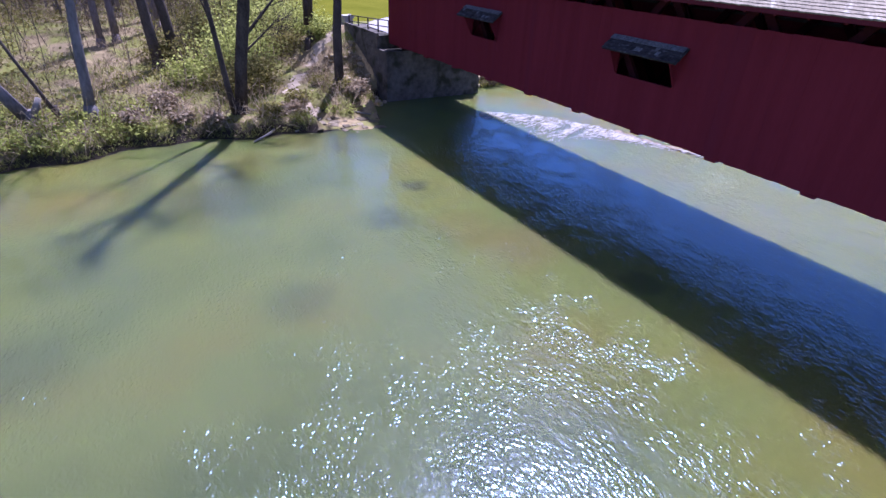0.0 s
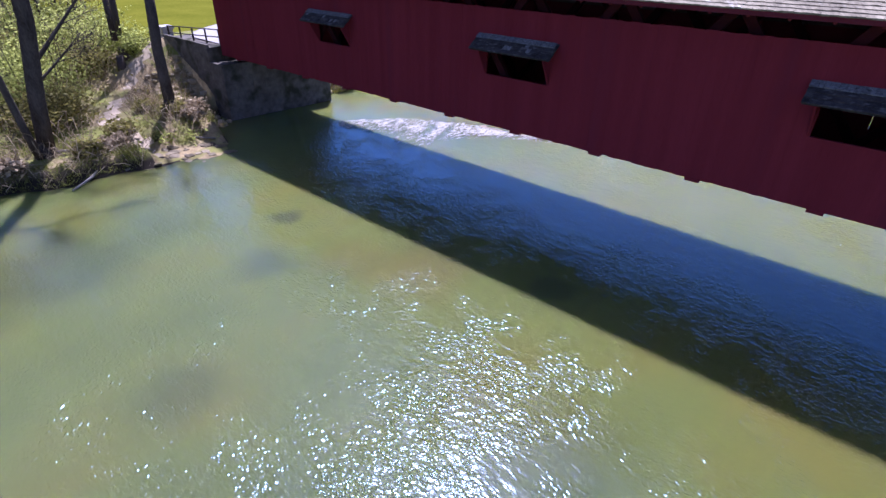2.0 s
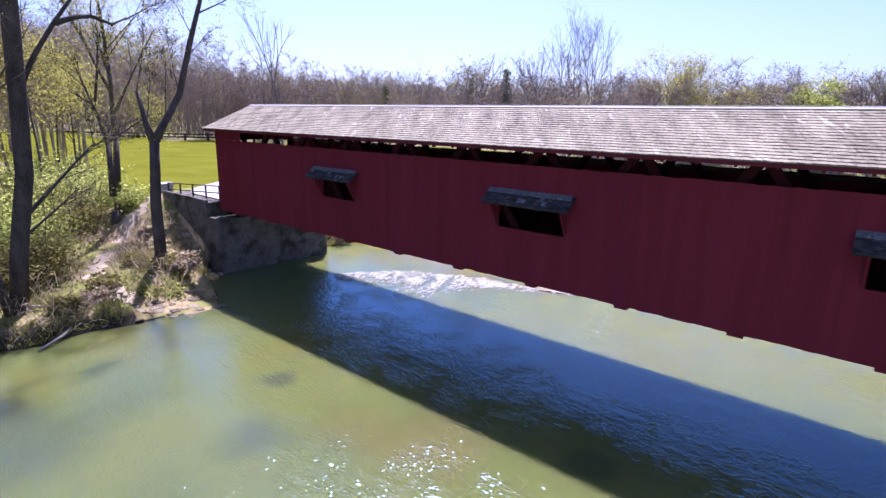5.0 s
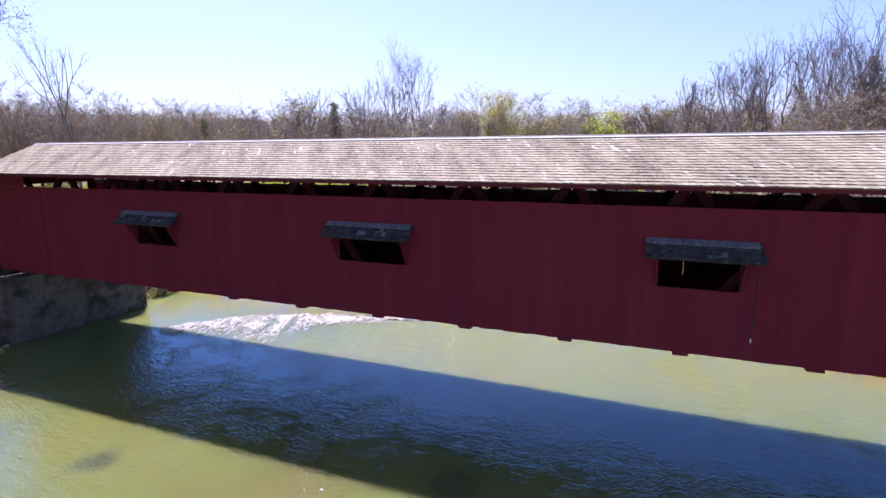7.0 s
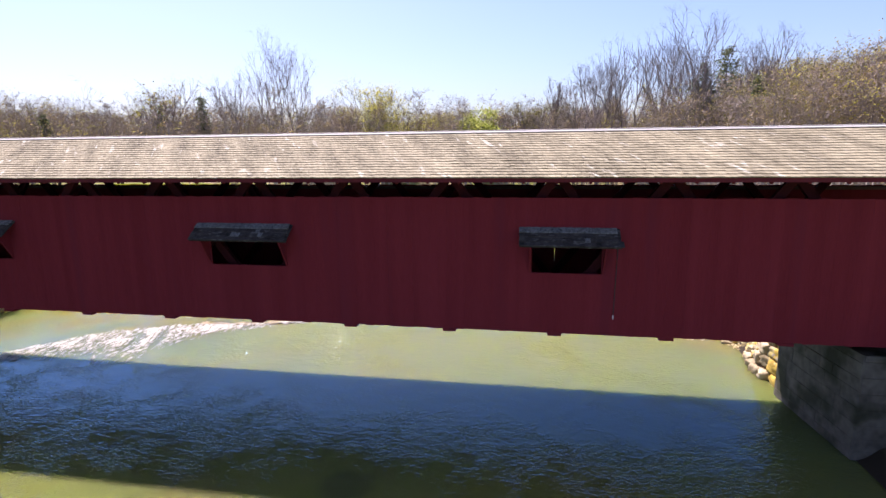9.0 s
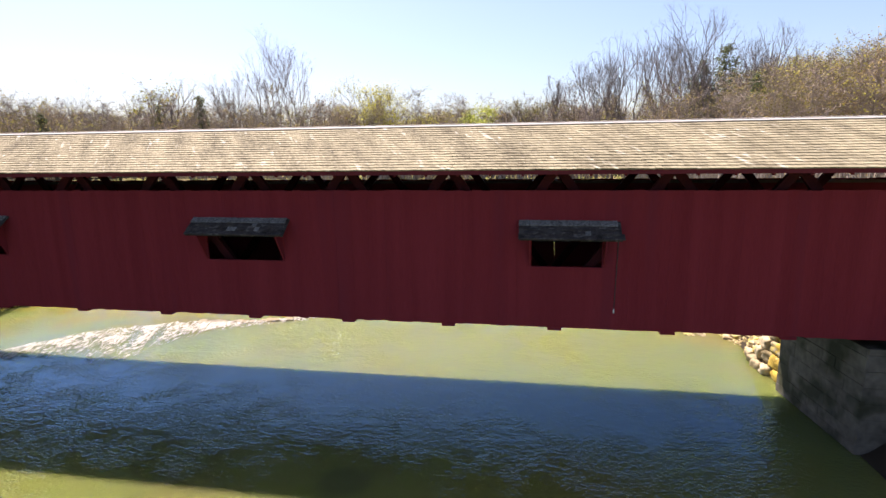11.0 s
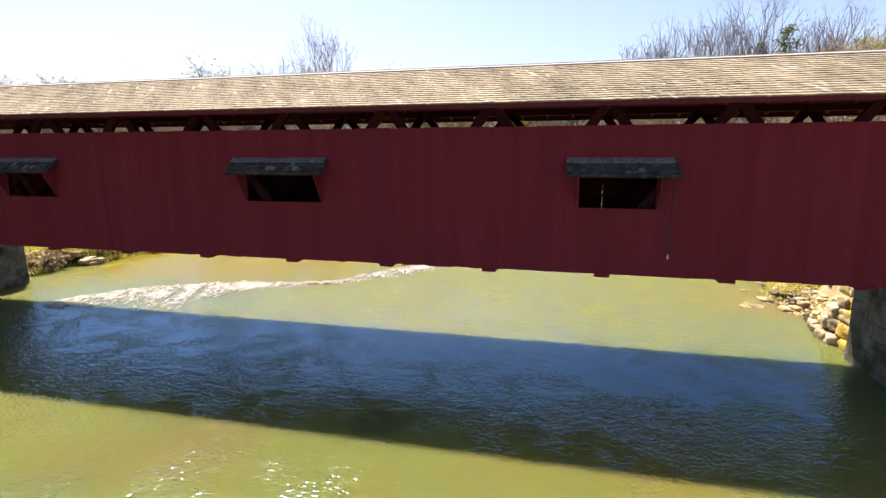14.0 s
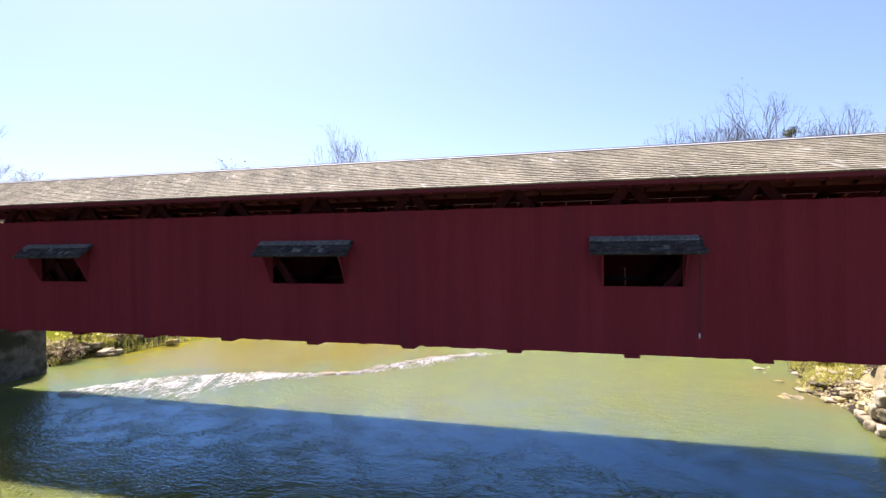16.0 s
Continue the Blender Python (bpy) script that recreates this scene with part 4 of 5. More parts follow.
for _ in range(52):
    y = 6.2 + 3.5 * br.random() ** 1.1
    k = br.random()
    x = 7.75 + 0.27 * (y - 6.4) + 0.95 * k
    put_block(br, x + 0.1, y, 0.04 + k * 1.75 * (1 - (y - 6.2) / 4.0), br.uniform(0.13, 0.3), 0.75, "small sunlit sandstone rock in a rubble wall", RUBBLE, mossy if br.random() < 0.2 else None)
for _ in range(44):
    y = 9.4 + 5.5 * br.random() ** 1.6
    x = max(shore_right(y) - 0.15, 7.2) + 2.3 * br.random()
    put_block(br, x, y, max(height(x, y), -0.02) + 0.02, br.uniform(0.1, 0.34), 0.5 if br.random() < 0.7 else 0.4, "low pale flat rock on a grassy shoal", "shoal rocks")
# small stones and gravel between the rocks of the shoal
gravel = M()
for k in range(2600):
    y = br.uniform(4.6, 14.0)
    if y < 8.5:
        x, size = br.uniform(8.5, 10.4), br.uniform(0.06, 0.2)
    else:
        x, size = shore_right(y) + br.uniform(-0.25, 2.6), br.uniform(0.03, 0.13)
    z = height(x, y)
    if z < -0.1:
        continue
    n, a = len(gravel.v), br.uniform(0, 6.283)
    ca, sa, wide = math.cos(a) * size, math.sin(a) * size, br.uniform(0.5, 0.9)
    high = size * br.uniform(0.35, 0.75)
    gravel.v += [(x + ca, y + sa, z), (x - sa * wide, y + ca * wide, z), (x - ca, y - sa, z), (x + sa * wide, y - ca * wide, z)]
    gravel.v += [(x + ca * 0.55, y + sa * 0.55, z + high), (x - sa * wide * 0.6, y + ca * wide * 0.6, z + high * 0.85), (x - ca * 0.6, y - sa * 0.6, z + high * 0.9), (x + sa * wide * 0.5, y - ca * wide * 0.5, z + high)]
    gravel.f += [(n + 4, n + 5, n + 6, n + 7)] + [(n + i, n + (i + 1) % 4, n + 4 + (i + 1) % 4, n + 4 + i) for i in range(4)]
solo("shoal_gravel", gravel, SHOAL_STONE, (8.5, 9, 0), "loose tan stones and gravel on the shoal", "gravel", kind="stuff")
scatter_rocks(right_shoal, 14, 0.12, 0.35, 26, "low pale rock on a grassy shoal", "shoal rocks", flat=0.5)
for _ in range(58):
    x, y = -31.2 + br.uniform(-3.2, 2.6), -1.9 + br.uniform(-1.6, 1.0)
    put_block(br, x, y, max(height(x, y), 0) + 0.05, br.uniform(0.1, 0.3), 0.8, "angular pale rock on the earth slope", "rocks on the slope")
for _ in range(46):
    y = -4.8 + br.uniform(-2.2, 1.7)
    x = shore_left(y) + br.uniform(-2.4, 0.35)
    put_block(br, x, y, max(height(x, y), -0.04) + br.uniform(-0.05, 0.02), br.uniform(0.1, 0.38) * (0.6 + 0.4 * br.random()), 0.3, "flat pale stone slab at the water's edge", "stones on the spit")
for _ in range(38):
    y = br.uniform(6.4, 15)
    x = shore_left(y) + br.uniform(-1.6, 0.5)
    put_block(br, x, y, max(height(x, y), 0) + br.uniform(0, 0.25), br.uniform(0.15, 0.45), 0.6, "pale layered rock slab on the far river bank", "far bank rocks")


# ---- trees ----
def grow(m, rnd, base, way, length, radius, level, depth, kids, twist, sides):
    """A limb of short bent lengths, with smaller limbs from its upper part."""
    n = (7, 5, 4, 3, 2)[min(level, 4)]
    pts, rad = [Vector(base)], [radius]
    d = Vector(way).normalized()
    for i in range(n):
        d = (d + Vector((rnd.uniform(-1, 1), rnd.uniform(-1, 1), rnd.uniform(-0.6, 0.9))) * twist * (0.5 + 0.35 * level)).normalized()
        pts.append(pts[-1] + d * length / n)
        rad.append(radius * (1 - 0.8 * (i + 1) / n) if level else radius * (1 - 0.72 * (i + 1) / n))
    m.tube(pts, [max(r, 0.006) for r in rad], max(3, sides - 2 * level))
    if level >= depth:
        m.tips += [pts[-1], pts[-2]]
        return
    for k in range(kids[level]):
        f = rnd.uniform(0.35 if level == 0 else 0.2, 1.0)
        u = f * n
        i = min(int(u), n - 1)
        p = pts[i].lerp(pts[i + 1], u - i)
        r = rad[i] * 0.62
        ax = (pts[i + 1] - pts[i]).normalized()
        out = ax.cross(Vector((rnd.uniform(-1, 1), rnd.uniform(-1, 1), rnd.uniform(-1, 1)))).normalized()
        way2 = (ax * rnd.uniform(0.5, 1.1) + out * rnd.uniform(0.5, 1.0) + Vector((0, 0, 0.25))).normalized()
        grow(m, rnd, p, way2, length * rnd.uniform(0.32, 0.55) * (1.15 - 0.4 * f), max(r * rnd.uniform(0.55, 0.9), 0.01), level + 1, depth, kids, twist, sides)


def tree(name, seed, at, tall, radius, label, lean=(0, 0), depth=3, kids=(9, 6, 5), bark=None, leaf=None, per_tip=0, size=0.12, forks=None, group="", sides=8, spread=0.5, stem=None, twigs=0, stems=(), stem_r=0.72):
    rnd = random.Random(seed)
    root = thing(name, at, label, "tree", group)
    m = M()
    at = Vector(at)
    flare = [at + Vector((0, 0, -0.3)), at + Vector((0, 0, 0.15)), at + Vector((lean[0] * 0.05, lean[1] * 0.05, 0.7))]
    m.tube(flare, [radius * 1.7, radius * 1.35, radius * 0.98], 10)
    if stem:
        m.tube(stem, [radius * (1 - 0.22 * i / (len(stem) - 1)) for i in range(len(stem))], 10)
    for limb in stems:
        m.tube(limb, [radius * stem_r * (1 - 0.64 * i / (len(limb) - 1)) for i in range(len(limb))], 8)
    for way, ln, rr, zz in forks or [((lean[0], lean[1], 1), 1.0, 1.0, 0.1)]:
        grow(m, rnd, (at + Vector((0, 0, zz))) if not isinstance(zz, tuple) else Vector(zz), way, tall * ln, radius * rr, 0, depth, kids, 0.09, sides)
    tips = m.tips
    for p in tips:
        for _ in range(twigs):
            p = Vector(p)
            q = p + Vector((rnd.uniform(-1, 1), rnd.uniform(-1, 1), rnd.uniform(-0.1, 1.4))).normalized() * rnd.uniform(0.4, 1.1)
            s = (q - p).cross(Vector((rnd.uniform(-1, 1), rnd.uniform(-1, 1), 0.2))).normalized() * 0.014
            n = len(m.v)
            m.v += [tuple(p - s), tuple(p + s), tuple(q)]
            m.f.append((n, n + 1, n + 2))
    trunk = part("trunk", m, bark or BARK, root, smooth=True)
    if leaf and per_tip:
        c = M()
        for p in tips:
            for _ in range(per_tip):
                c.leaf(p + Vector((rnd.gauss(0, 1), rnd.gauss(0, 1), rnd.gauss(0, 1))) * spread, size * rnd.uniform(0.6, 1.3), rnd)
        part("crown", c, leaf, root, "thin young spring foliage")
    return root


def gz(x, y):
    return height(x, y)


# trees on the left bank, nearest the water
tree("bank_tree", 1, (-27.9, -10.4, gz(-27.9, -10.4)), 15, 0.34, "tall grey-barked double-stemmed tree leaning over the water's edge", kids=(10, 6, 4), stem=[(-27.9, -10.35, 0.8), (-27.6, -10.1, 3.2), (-27.08, -9.6, 6.4), (-26.55, -9.5, 9.6), (-25.75, -9.4, 14.5), (-25.0, -9.2, 19.0)], forks=[((0.1, 0.05, 1), 0.36, 0.7, (-25.0, -9.2, 18.9)), ((0.3, -0.5, 1), 0.3, 0.4, (-25.6, -9.35, 15.5)), ((0.1, 0.6, 1), 0.28, 0.35, (-25.3, -9.3, 17.2)), ((0.02, 0.75, 0.75), 0.28, 0.3, (-27.3, -9.9, 4.6)), ((0.05, 0.6, 0.5), 0.2, 0.2, (-27.5, -10.0, 3.8)), ((0.12, -0.10, 1), 0.85, 0.5, (-27.6, -10.75, 0.6)), ((0.0, 0.35, 1), 0.2, 0.1, (-26.7, -6.77, 13.98)), ((0.0, 0.8, 0.5), 0.14, 0.09, (-26.7, -5.42, 12.64)), ((0.1, 0.1, 1), 0.12, 0.08, (-26.7, -6.67, 12.59))], stems=([(-26.62, -9.55, 9.38), (-26.66, -8.78, 10.91), (-26.7, -7.96, 12.21), (-26.7, -7.25, 13.21), (-26.7, -6.72, 14.17)], [(-26.7, -7.96, 12.16), (-26.7, -7.25, 12.49), (-26.7, -6.65, 12.61), (-26.7, -5.93, 12.4), (-26.7, -5.33, 12.73)]), stem_r=0.34, leaf=LEAF_OLIVE, per_tip=1, size=0.04)
tree("bank_tree", 9, (-36.0, -3.6, gz(-36.0, -3.6)), 13, 0.19, "dark many-limbed tree wrapped in young leaf", kids=(8, 6, 4), stem=[(-36.0, -3.6, 4.0), (-36.0, -3.5, 7.1)], forks=[((0.0, -0.18, 1), 0.36, 0.6, (-36.0, -3.52, 7.0)), ((0.0, 0.16, 1), 0.4, 0.42, (-36.0, -3.9, 9.4)), ((0.0, 1.0, 0.75), 0.24, 0.4, (-36.0, -3.52, 7.1))], leaf=YELLOW_BUD, per_tip=8, size=0.042)
tree("bank_tree", 10, (-37.0, -3.0, gz(-37.0, -3.0)), 13, 0.22, "thick dark trunk with upright limbs in young leaf", kids=(8, 6, 4), stem=[(-37.0, -3.0, 4.0), (-37.0, -2.7, 7.4)], forks=[((0.0, 0.02, 1), 0.75, 0.75, (-37.0, -2.72, 7.2)), ((0.0, 0.5, 1), 0.45, 0.4, (-37.0, -2.7, 8.6)), ((0.0, -0.4, 1), 0.45, 0.4, (-37.0, -2.7, 10.0))], leaf=YELLOW_BUD, per_tip=7, size=0.042)
tree("forked_tree", 2, (-29.30, -3.96, gz(-29.30, -3.96)), 9, 0.3, "dark forked bare tree on the stony bank", kids=(6, 5, 3), stem=[(-29.30, -3.96, 1.32), (-29.30, -3.96, 2.94), (-29.30, -3.94, 4.51), (-29.30, -3.80, 6.04), (-29.30, -3.69, 7.47)], stems=([(-29.30, -3.70, 7.40), (-29.30, -3.18, 8.29), (-29.30, -2.22, 9.81), (-29.30, -1.43, 12.43), (-29.30, -0.78, 14.31), (-29.30, -0.31, 16.03)], [(-29.30, -3.70, 7.40), (-29.30, -3.97, 8.30), (-29.30, -4.24, 9.89)]), forks=[((0.02, 0.36, 1.25), 0.35, 0.28, (-29.30, -0.31, 16.03)), ((0.02, 1.66, 0.95), 0.30, 0.16, (-29.30, -0.86, 13.85)), ((0.02, 0.94, 1.07), 0.25, 0.14, (-29.30, -0.55, 14.65)), ((0.02, 0.36, 2.48), 0.34, 0.10, (-29.30, -3.97, 8.30)), ((0.02, 0.11, 2.38), 0.32, 0.10, (-29.30, -3.01, 8.59)), ((0.02, 0.42, 2.00), 0.30, 0.10, (-29.30, -4.24, 9.89)), ((0.02, -0.42, 2.92), 0.28, 0.09, (-29.30, -2.22, 9.81)), ((0.02, 1.47, 1.37), 0.20, 0.10, (-29.30, -1.66, 11.66)), ((0.02, -0.62, 1.24), 0.20, 0.10, (-29.30, -1.32, 12.74)), ((0.02, -1.21, -0.55), 0.20, 0.10, (-29.30, -4.32, 8.59))], leaf=LEAF_OLIVE, per_tip=1, size=0.05)
tree("sycamore", 3, (-28.9, -17.4, gz(-28.9, -17.4)), 14, 0.28, "pale mottled sycamore leaning upstream", lean=(0, 0.06), bark=PALE_BARK, kids=(9, 6, 4))
tree("leaning_tree", 4, (-28.6, -19.9, gz(-28.6, -19.9)), 12, 0.3, "grey tree leaning out with exposed roots", lean=(0.15, -0.45), bark=PALE_BARK, kids=(9, 6, 4))
tree("bank_tree", 5, (-36.7, -13.25, gz(-36.7, -13.25)), 16, 0.36, "straight dark trunk standing in the brush", lean=(0, -0.1))
tree("bank_tree", 6, (-37.6, -12.1, gz(-37.6, -12.1)), 17, 0.36, "straight dark trunk standing in the brush", lean=(0, -0.1))

tree("young_tree", 12, (-28.8, -18.8, gz(-28.8, -18.8)), 9, 0.1, "thin dark young tree leaning in the brush", lean=(0, -0.35), kids=(9, 5, 3))

out = random.Random(40)
protos = [tree("woodland_tree", 60 + k, (-300 - 10 * k, -300, 0), 14 + k, 0.26, "bare woodland tree with a few opening buds", bark=GREY_BARK, kids=(9, 5, 3), leaf=(LEAF_OLIVE if k % 2 else BUD), per_tip=1, size=0.07, spread=0.4, group="trees of the left wood") for k in range(4)]
spots = 0
while spots < 84:
    x, y = out.uniform(-75, -33), out.uniform(-46, -6)
    if y > -11 and x > -60 or y > -22 and x > -40 or height(x, y) < 0.5:
        continue
    s = out.uniform(0.7, 1.15)
    if spots < 4:
        t = protos[spots]
        t.matrix_basis = pose(x, y, height(x, y) - 0.1, 0, 0, out.uniform(0, 360))
    else:
        t = copy_thing(out.choice(protos), pose(x, y, height(x, y) - 0.1, out.uniform(-4, 4), out.uniform(-4, 4), out.uniform(0, 360)) @ Matrix.Diagonal((s, s, s, 1)))
        t.scale = (s, s, s)
    spots += 1


# young trees in fresh leaf at the wood's edge, beyond the bank
for k, (x, y, h) in enumerate(((-46, -4.5, 8.5), (-49, -1.5, 7.5), (-53, -6.0, 10), (-57, -0.5, 9), (-61, -4.5, 11), (-66, 0.5, 10), (-71, -4.0, 12), (-44.5, -7.5, 7.5))):
    tree("young_tree", 300 + k, (x, y, gz(x, y)), h, 0.09, "slim young tree in pale yellow-green leaf", kids=(9, 6, 4), leaf=YELLOW_BUD if k % 2 else LEAF_OLIVE, per_tip=6, size=0.09, spread=0.6, group="young trees at the wood's edge")


# named trees behind the bridge
def fork_up(m, rnd, base, way, length, radius, level, most, spread):
    """A limb that forks again and again towards the light, down to fine twigs."""
    d = Vector(way).normalized()
    mid = base + d * length * 0.5
    d = (d + Vector((rnd.gauss(0, 0.10), rnd.gauss(0, 0.10), 0.06 + rnd.gauss(0, 0.05)))).normalized()
    end = mid + d * length * 0.5
    if level < most:
        m.tube([base, mid, end], [radius, radius * 0.86, radius * 0.72], 6 if level < 2 else 4 if level < 4 else 3)
    for _ in range(2 if level > 1 else 0):
        side = d.cross(Vector((rnd.uniform(-1, 1), rnd.uniform(-1, 1), rnd.uniform(-1, 1)))).normalized()
        p = base.lerp(end, rnd.uniform(0.2, 0.9))
        q = p + (side + d * 0.7).normalized() * length * rnd.uniform(0.35, 0.75)
        w = (q - p).cross(Vector((0.3, 1, 0.2))).normalized() * max(radius * 0.3, 0.013)
        n = len(m.v)
        m.v += [tuple(p - w), tuple(p + w), tuple(q)]
        m.f.append((n, n + 1, n + 2))
    if level >= most:
        w = d.cross(Vector((0.3, 1, 0.2))).normalized() * 0.016
        n = len(m.v)
        m.v += [tuple(base - w), tuple(base + w), tuple(end)]
        m.f.append((n, n + 1, n + 2))
        m.tips += [end, mid]
        return
    start = rnd.uniform(0, 6.283)
    count = 3 if rnd.random() < 0.42 else 2
    for k in range(count):
        u = d.cross(Vector((0.2, 0.97, 0.1))).normalized()
        v = d.cross(u)
        ang = start + 6.283 * k / count + rnd.gauss(0, 0.3)
        tilt = spread * rnd.uniform(0.45, 1.25) * (0.75 if level == 0 else 1)
        out = d + (u * math.cos(ang) + v * math.sin(ang)) * math.tan(tilt) + Vector((0, 0, 0.16))
        fork_up(m, rnd, end, out, length * rnd.uniform(0.66, 0.92), radius * (0.70 if count == 2 else 0.6), level + 1, most, spread)


def crowned_tree(name, seed, at, tall, radius, label, bark=None, spread=0.36, most=6, stems=1, leaf=None, per_tip=0, size=0.1, puff=0.3, group="", trunk_share=0.26):
    """A tree with a fine-twigged, vase-shaped crown."""
    rnd = random.Random(seed)
    root = thing(name, at, label, "tree", group)
    at, m = Vector(at), M()
    m.tube([at + Vector((0, 0, -0.3)), at + Vector((0, 0, 0.6))], [radius * 1.5, radius], 8)
    for k in range(stems):
        way = Vector((rnd.gauss(0, 0.03) + (0.2 * (k - (stems - 1) / 2) if stems > 1 else 0), rnd.gauss(0, 0.03), 1))
        fork_up(m, rnd, at + Vector((0, 0, 0.3)), way, tall * trunk_share * (1 - 0.08 * k), radius * (1 if stems == 1 else 0.75), 0, most, spread)
    top = max(v[2] for v in m.v) - at.z
    f = tall / top
    m.v = [(at.x + (x - at.x) * f, at.y + (y - at.y) * f, at.z + (z - at.z) * f) for x, y, z in m.v]
    tips = [at + (Vector(p) - at) * f for p in m.tips]
    part("trunk", m, bark or GREY_BARK, root)
    if leaf:
        c = M()
        for p in tips:
            for _ in range(per_tip):
                c.leaf(p + Vector((rnd.gauss(0, 1), rnd.gauss(0, 1), rnd.gauss(0, 1))) * puff, size * rnd.uniform(0.6, 1.3), rnd)
        part("crown", c, leaf, root, "thin young spring foliage")
    return root


def to_top(x, y, top):
    """The foot of a tree, and its height up to a level."""
    return (x, y, gz(x, y)), top - gz(x, y)


BARE = "tall bare grey tree with fine upright twigs"
for k, (x, y, top, w, n) in enumerate((
    (21.9, 75, 30.4, 0.44, 2), (15.2, 75, 26.4, 0.38, 1), (25.8, 76, 27.6, 0.34, 1), (34.1, 75, 27.4, 0.34, 1), (12.3, 76, 24.6, 0.40, 1), (9.6, 75, 23.7, 0.36, 2), (6.0, 75, 22.5, 0.38, 1), (18.6, 78, 26.0, 0.36, 1),
    (31.9, 76, 23.7, 0.36, 1), (28.6, 79, 24.5, 0.4, 1), (37.4, 74, 23.5, 0.42, 1), (2.8, 75, 19.8, 0.14, 1), (20.0, 72, 22.5, 0.3, 1), (24.0, 72, 20.5, 0.44, 1),
    (-44.2, 75, 30.2, 0.32, 2), (-47.7, 75, 24.8, 0.38, 1), (-53.4, 75, 22.9, 0.34, 1), (-87.0, 75, 23.0, 0.40, 2), (-73.6, 75, 19.8, 0.42, 1), (-41.5, 77, 21.0, 0.44, 1), (-36.5, 78, 18.5, 0.46, 1), (-57.0, 77, 19.0, 0.42, 1),
    (-29.5, 78, 18.5, 0.45, 1), (-18.0, 84, 17.0, 0.5, 1), (-94.0, 72, 20.0, 0.4, 1), (-80.5, 75, 18.5, 0.42, 1), (-50.5, 73, 18.6, 0.46, 1),
)):
    foot, tall = to_top(x, y, top)
    crowned_tree("tall_bare_tree", 80 + k, foot, tall, 0.011 * tall + 0.03, "tall bare tree standing high above the tree line" if x == -44.2 else BARE, spread=w, stems=n, most=6 if tall > 14 else 5)
for k, (x, y, top, w, n, leaf, per, size, puff, label) in enumerate((
    (-26.7, 75, 21.4, 0.54, 2, YELLOW_BUD, 5, 0.11, 0.45, "rounded tree in pale yellow-green bud"), (-25.6, 73, 14.2, 0.62, 2, YELLOW_BUD, 6, 0.11, 0.5, "low tree in bright yellow bud"), (-10.0, 75, 14.9, 0.58, 2, LEAF, 14, 0.17, 0.5, "small bright yellow-green tree in young leaf"),
    (-65.7, 75, 22.8, 0.44, 2, LEAF, 2, 0.10, 0.5, "slender tree with a haze of green buds"), (-21.5, 82, 15.5, 0.55, 1, YELLOW_BUD, 4, 0.11, 0.5, "low tree in bright yellow bud"), (-16.0, 86, 15.4, 0.55, 1, YELLOW_BUD, 4, 0.11, 0.5, "low tree in bright yellow bud"),
    (0.3, 75, 17.0, 0.4, 1, LEAF_OLIVE, 3, 0.09, 0.4, "slim tree in olive bud"), (-2.8, 76, 15.8, 0.45, 1, LEAF_OLIVE, 3, 0.09, 0.4, "slim tree in olive bud"), (-33.0, 77, 16.5, 0.5, 1, BUD, 3, 0.09, 0.4, "broad tree in tan bud"), (-62.0, 78, 17.0, 0.5, 1, BUD, 3, 0.09, 0.4, "broad tree in tan bud"),
    (44.0, 74, 22.8, 0.5, 2, LEAF_OLIVE, 5, 0.11, 0.5, "broad tree in olive and orange bud"), (50.0, 72, 23.4, 0.5, 2, YELLOW_BUD, 3, 0.11, 0.5, "broad tree in pale yellow-green bud"), (40.6, 78, 21.5, 0.5, 1, BUD, 4, 0.11, 0.5, "broad tree in tan bud"),
)):
    foot, tall = to_top(x, y, top)
    crowned_tree("budding_tree", 130 + k, foot, tall, 0.3 if tall > 12 else 0.2, label, spread=w, stems=n, leaf=leaf, per_tip=per, size=size, puff=puff, trunk_share=0.2)
foot, tall = to_top(-68.5, 30, 24.0)
crowned_tree("meadow_tree", 90, foot, tall, 0.24, "bare slender tree behind the bridge's end", spread=0.3, most=6, trunk_share=0.36)


def conifer(seed, at, tall, wide=1.0):
    """Whorls of drooping boughs, of uneven length, with gaps between them."""
    rnd = random.Random(seed)
    root = thing("conifer", at, "dark green conifer among bare trees", "tree", "conifers")
    at = Vector(at)
    st, c = M(), M()
    st.tube([at, at + Vector((0, 0, tall))], [0.2, 0.03], 6)
    h = 0.15
    while h < 0.98:
        for _ in range(rnd.choice((5, 6, 7))):
            a = rnd.uniform(0, 6.283)
            reach = ((1 - h) ** 0.7 * tall * 0.21 * wide + 0.25) * rnd.uniform(0.55, 1.15)
            p = at + Vector((0, 0, h * tall))
            q = p + Vector((math.cos(a) * reach, math.sin(a) * reach, reach * rnd.uniform(-0.15, 0.35)))
            st.tube([p, q], [0.035, 0.008], 3)
            for k in range(int(12 + reach * 16)):
                s = p.lerp(q, rnd.uniform(0.2, 1.02))
                c.leaf(s + Vector((rnd.gauss(0, 0.26), rnd.gauss(0, 0.26), rnd.gauss(-0.1, 0.24))), rnd.uniform(0.1, 0.22), rnd)
        h += rnd.uniform(0.03, 0.05)
    part("trunk", st, BARK, root)
    part("crown", c, NEEDLE, root)


for k, (x, y, top, wide) in enumerate(((28.2, 75, 23.4, 1.35), (25.4, 77, 21.4, 1.4), (31.0, 70, 18.6, 1.7), (-59.9, 75, 18.8, 0.8), (-70.5, 78, 17.5, 0.8), (-80, 62, 15.0, 0.8))):
    conifer(k, *to_top(x, y, top), wide)

# woods all round, as one mass of bare trees with fine twigs
wd, bl, ol, lf, rnd = M(), M(), M(), M(), random.Random(7)


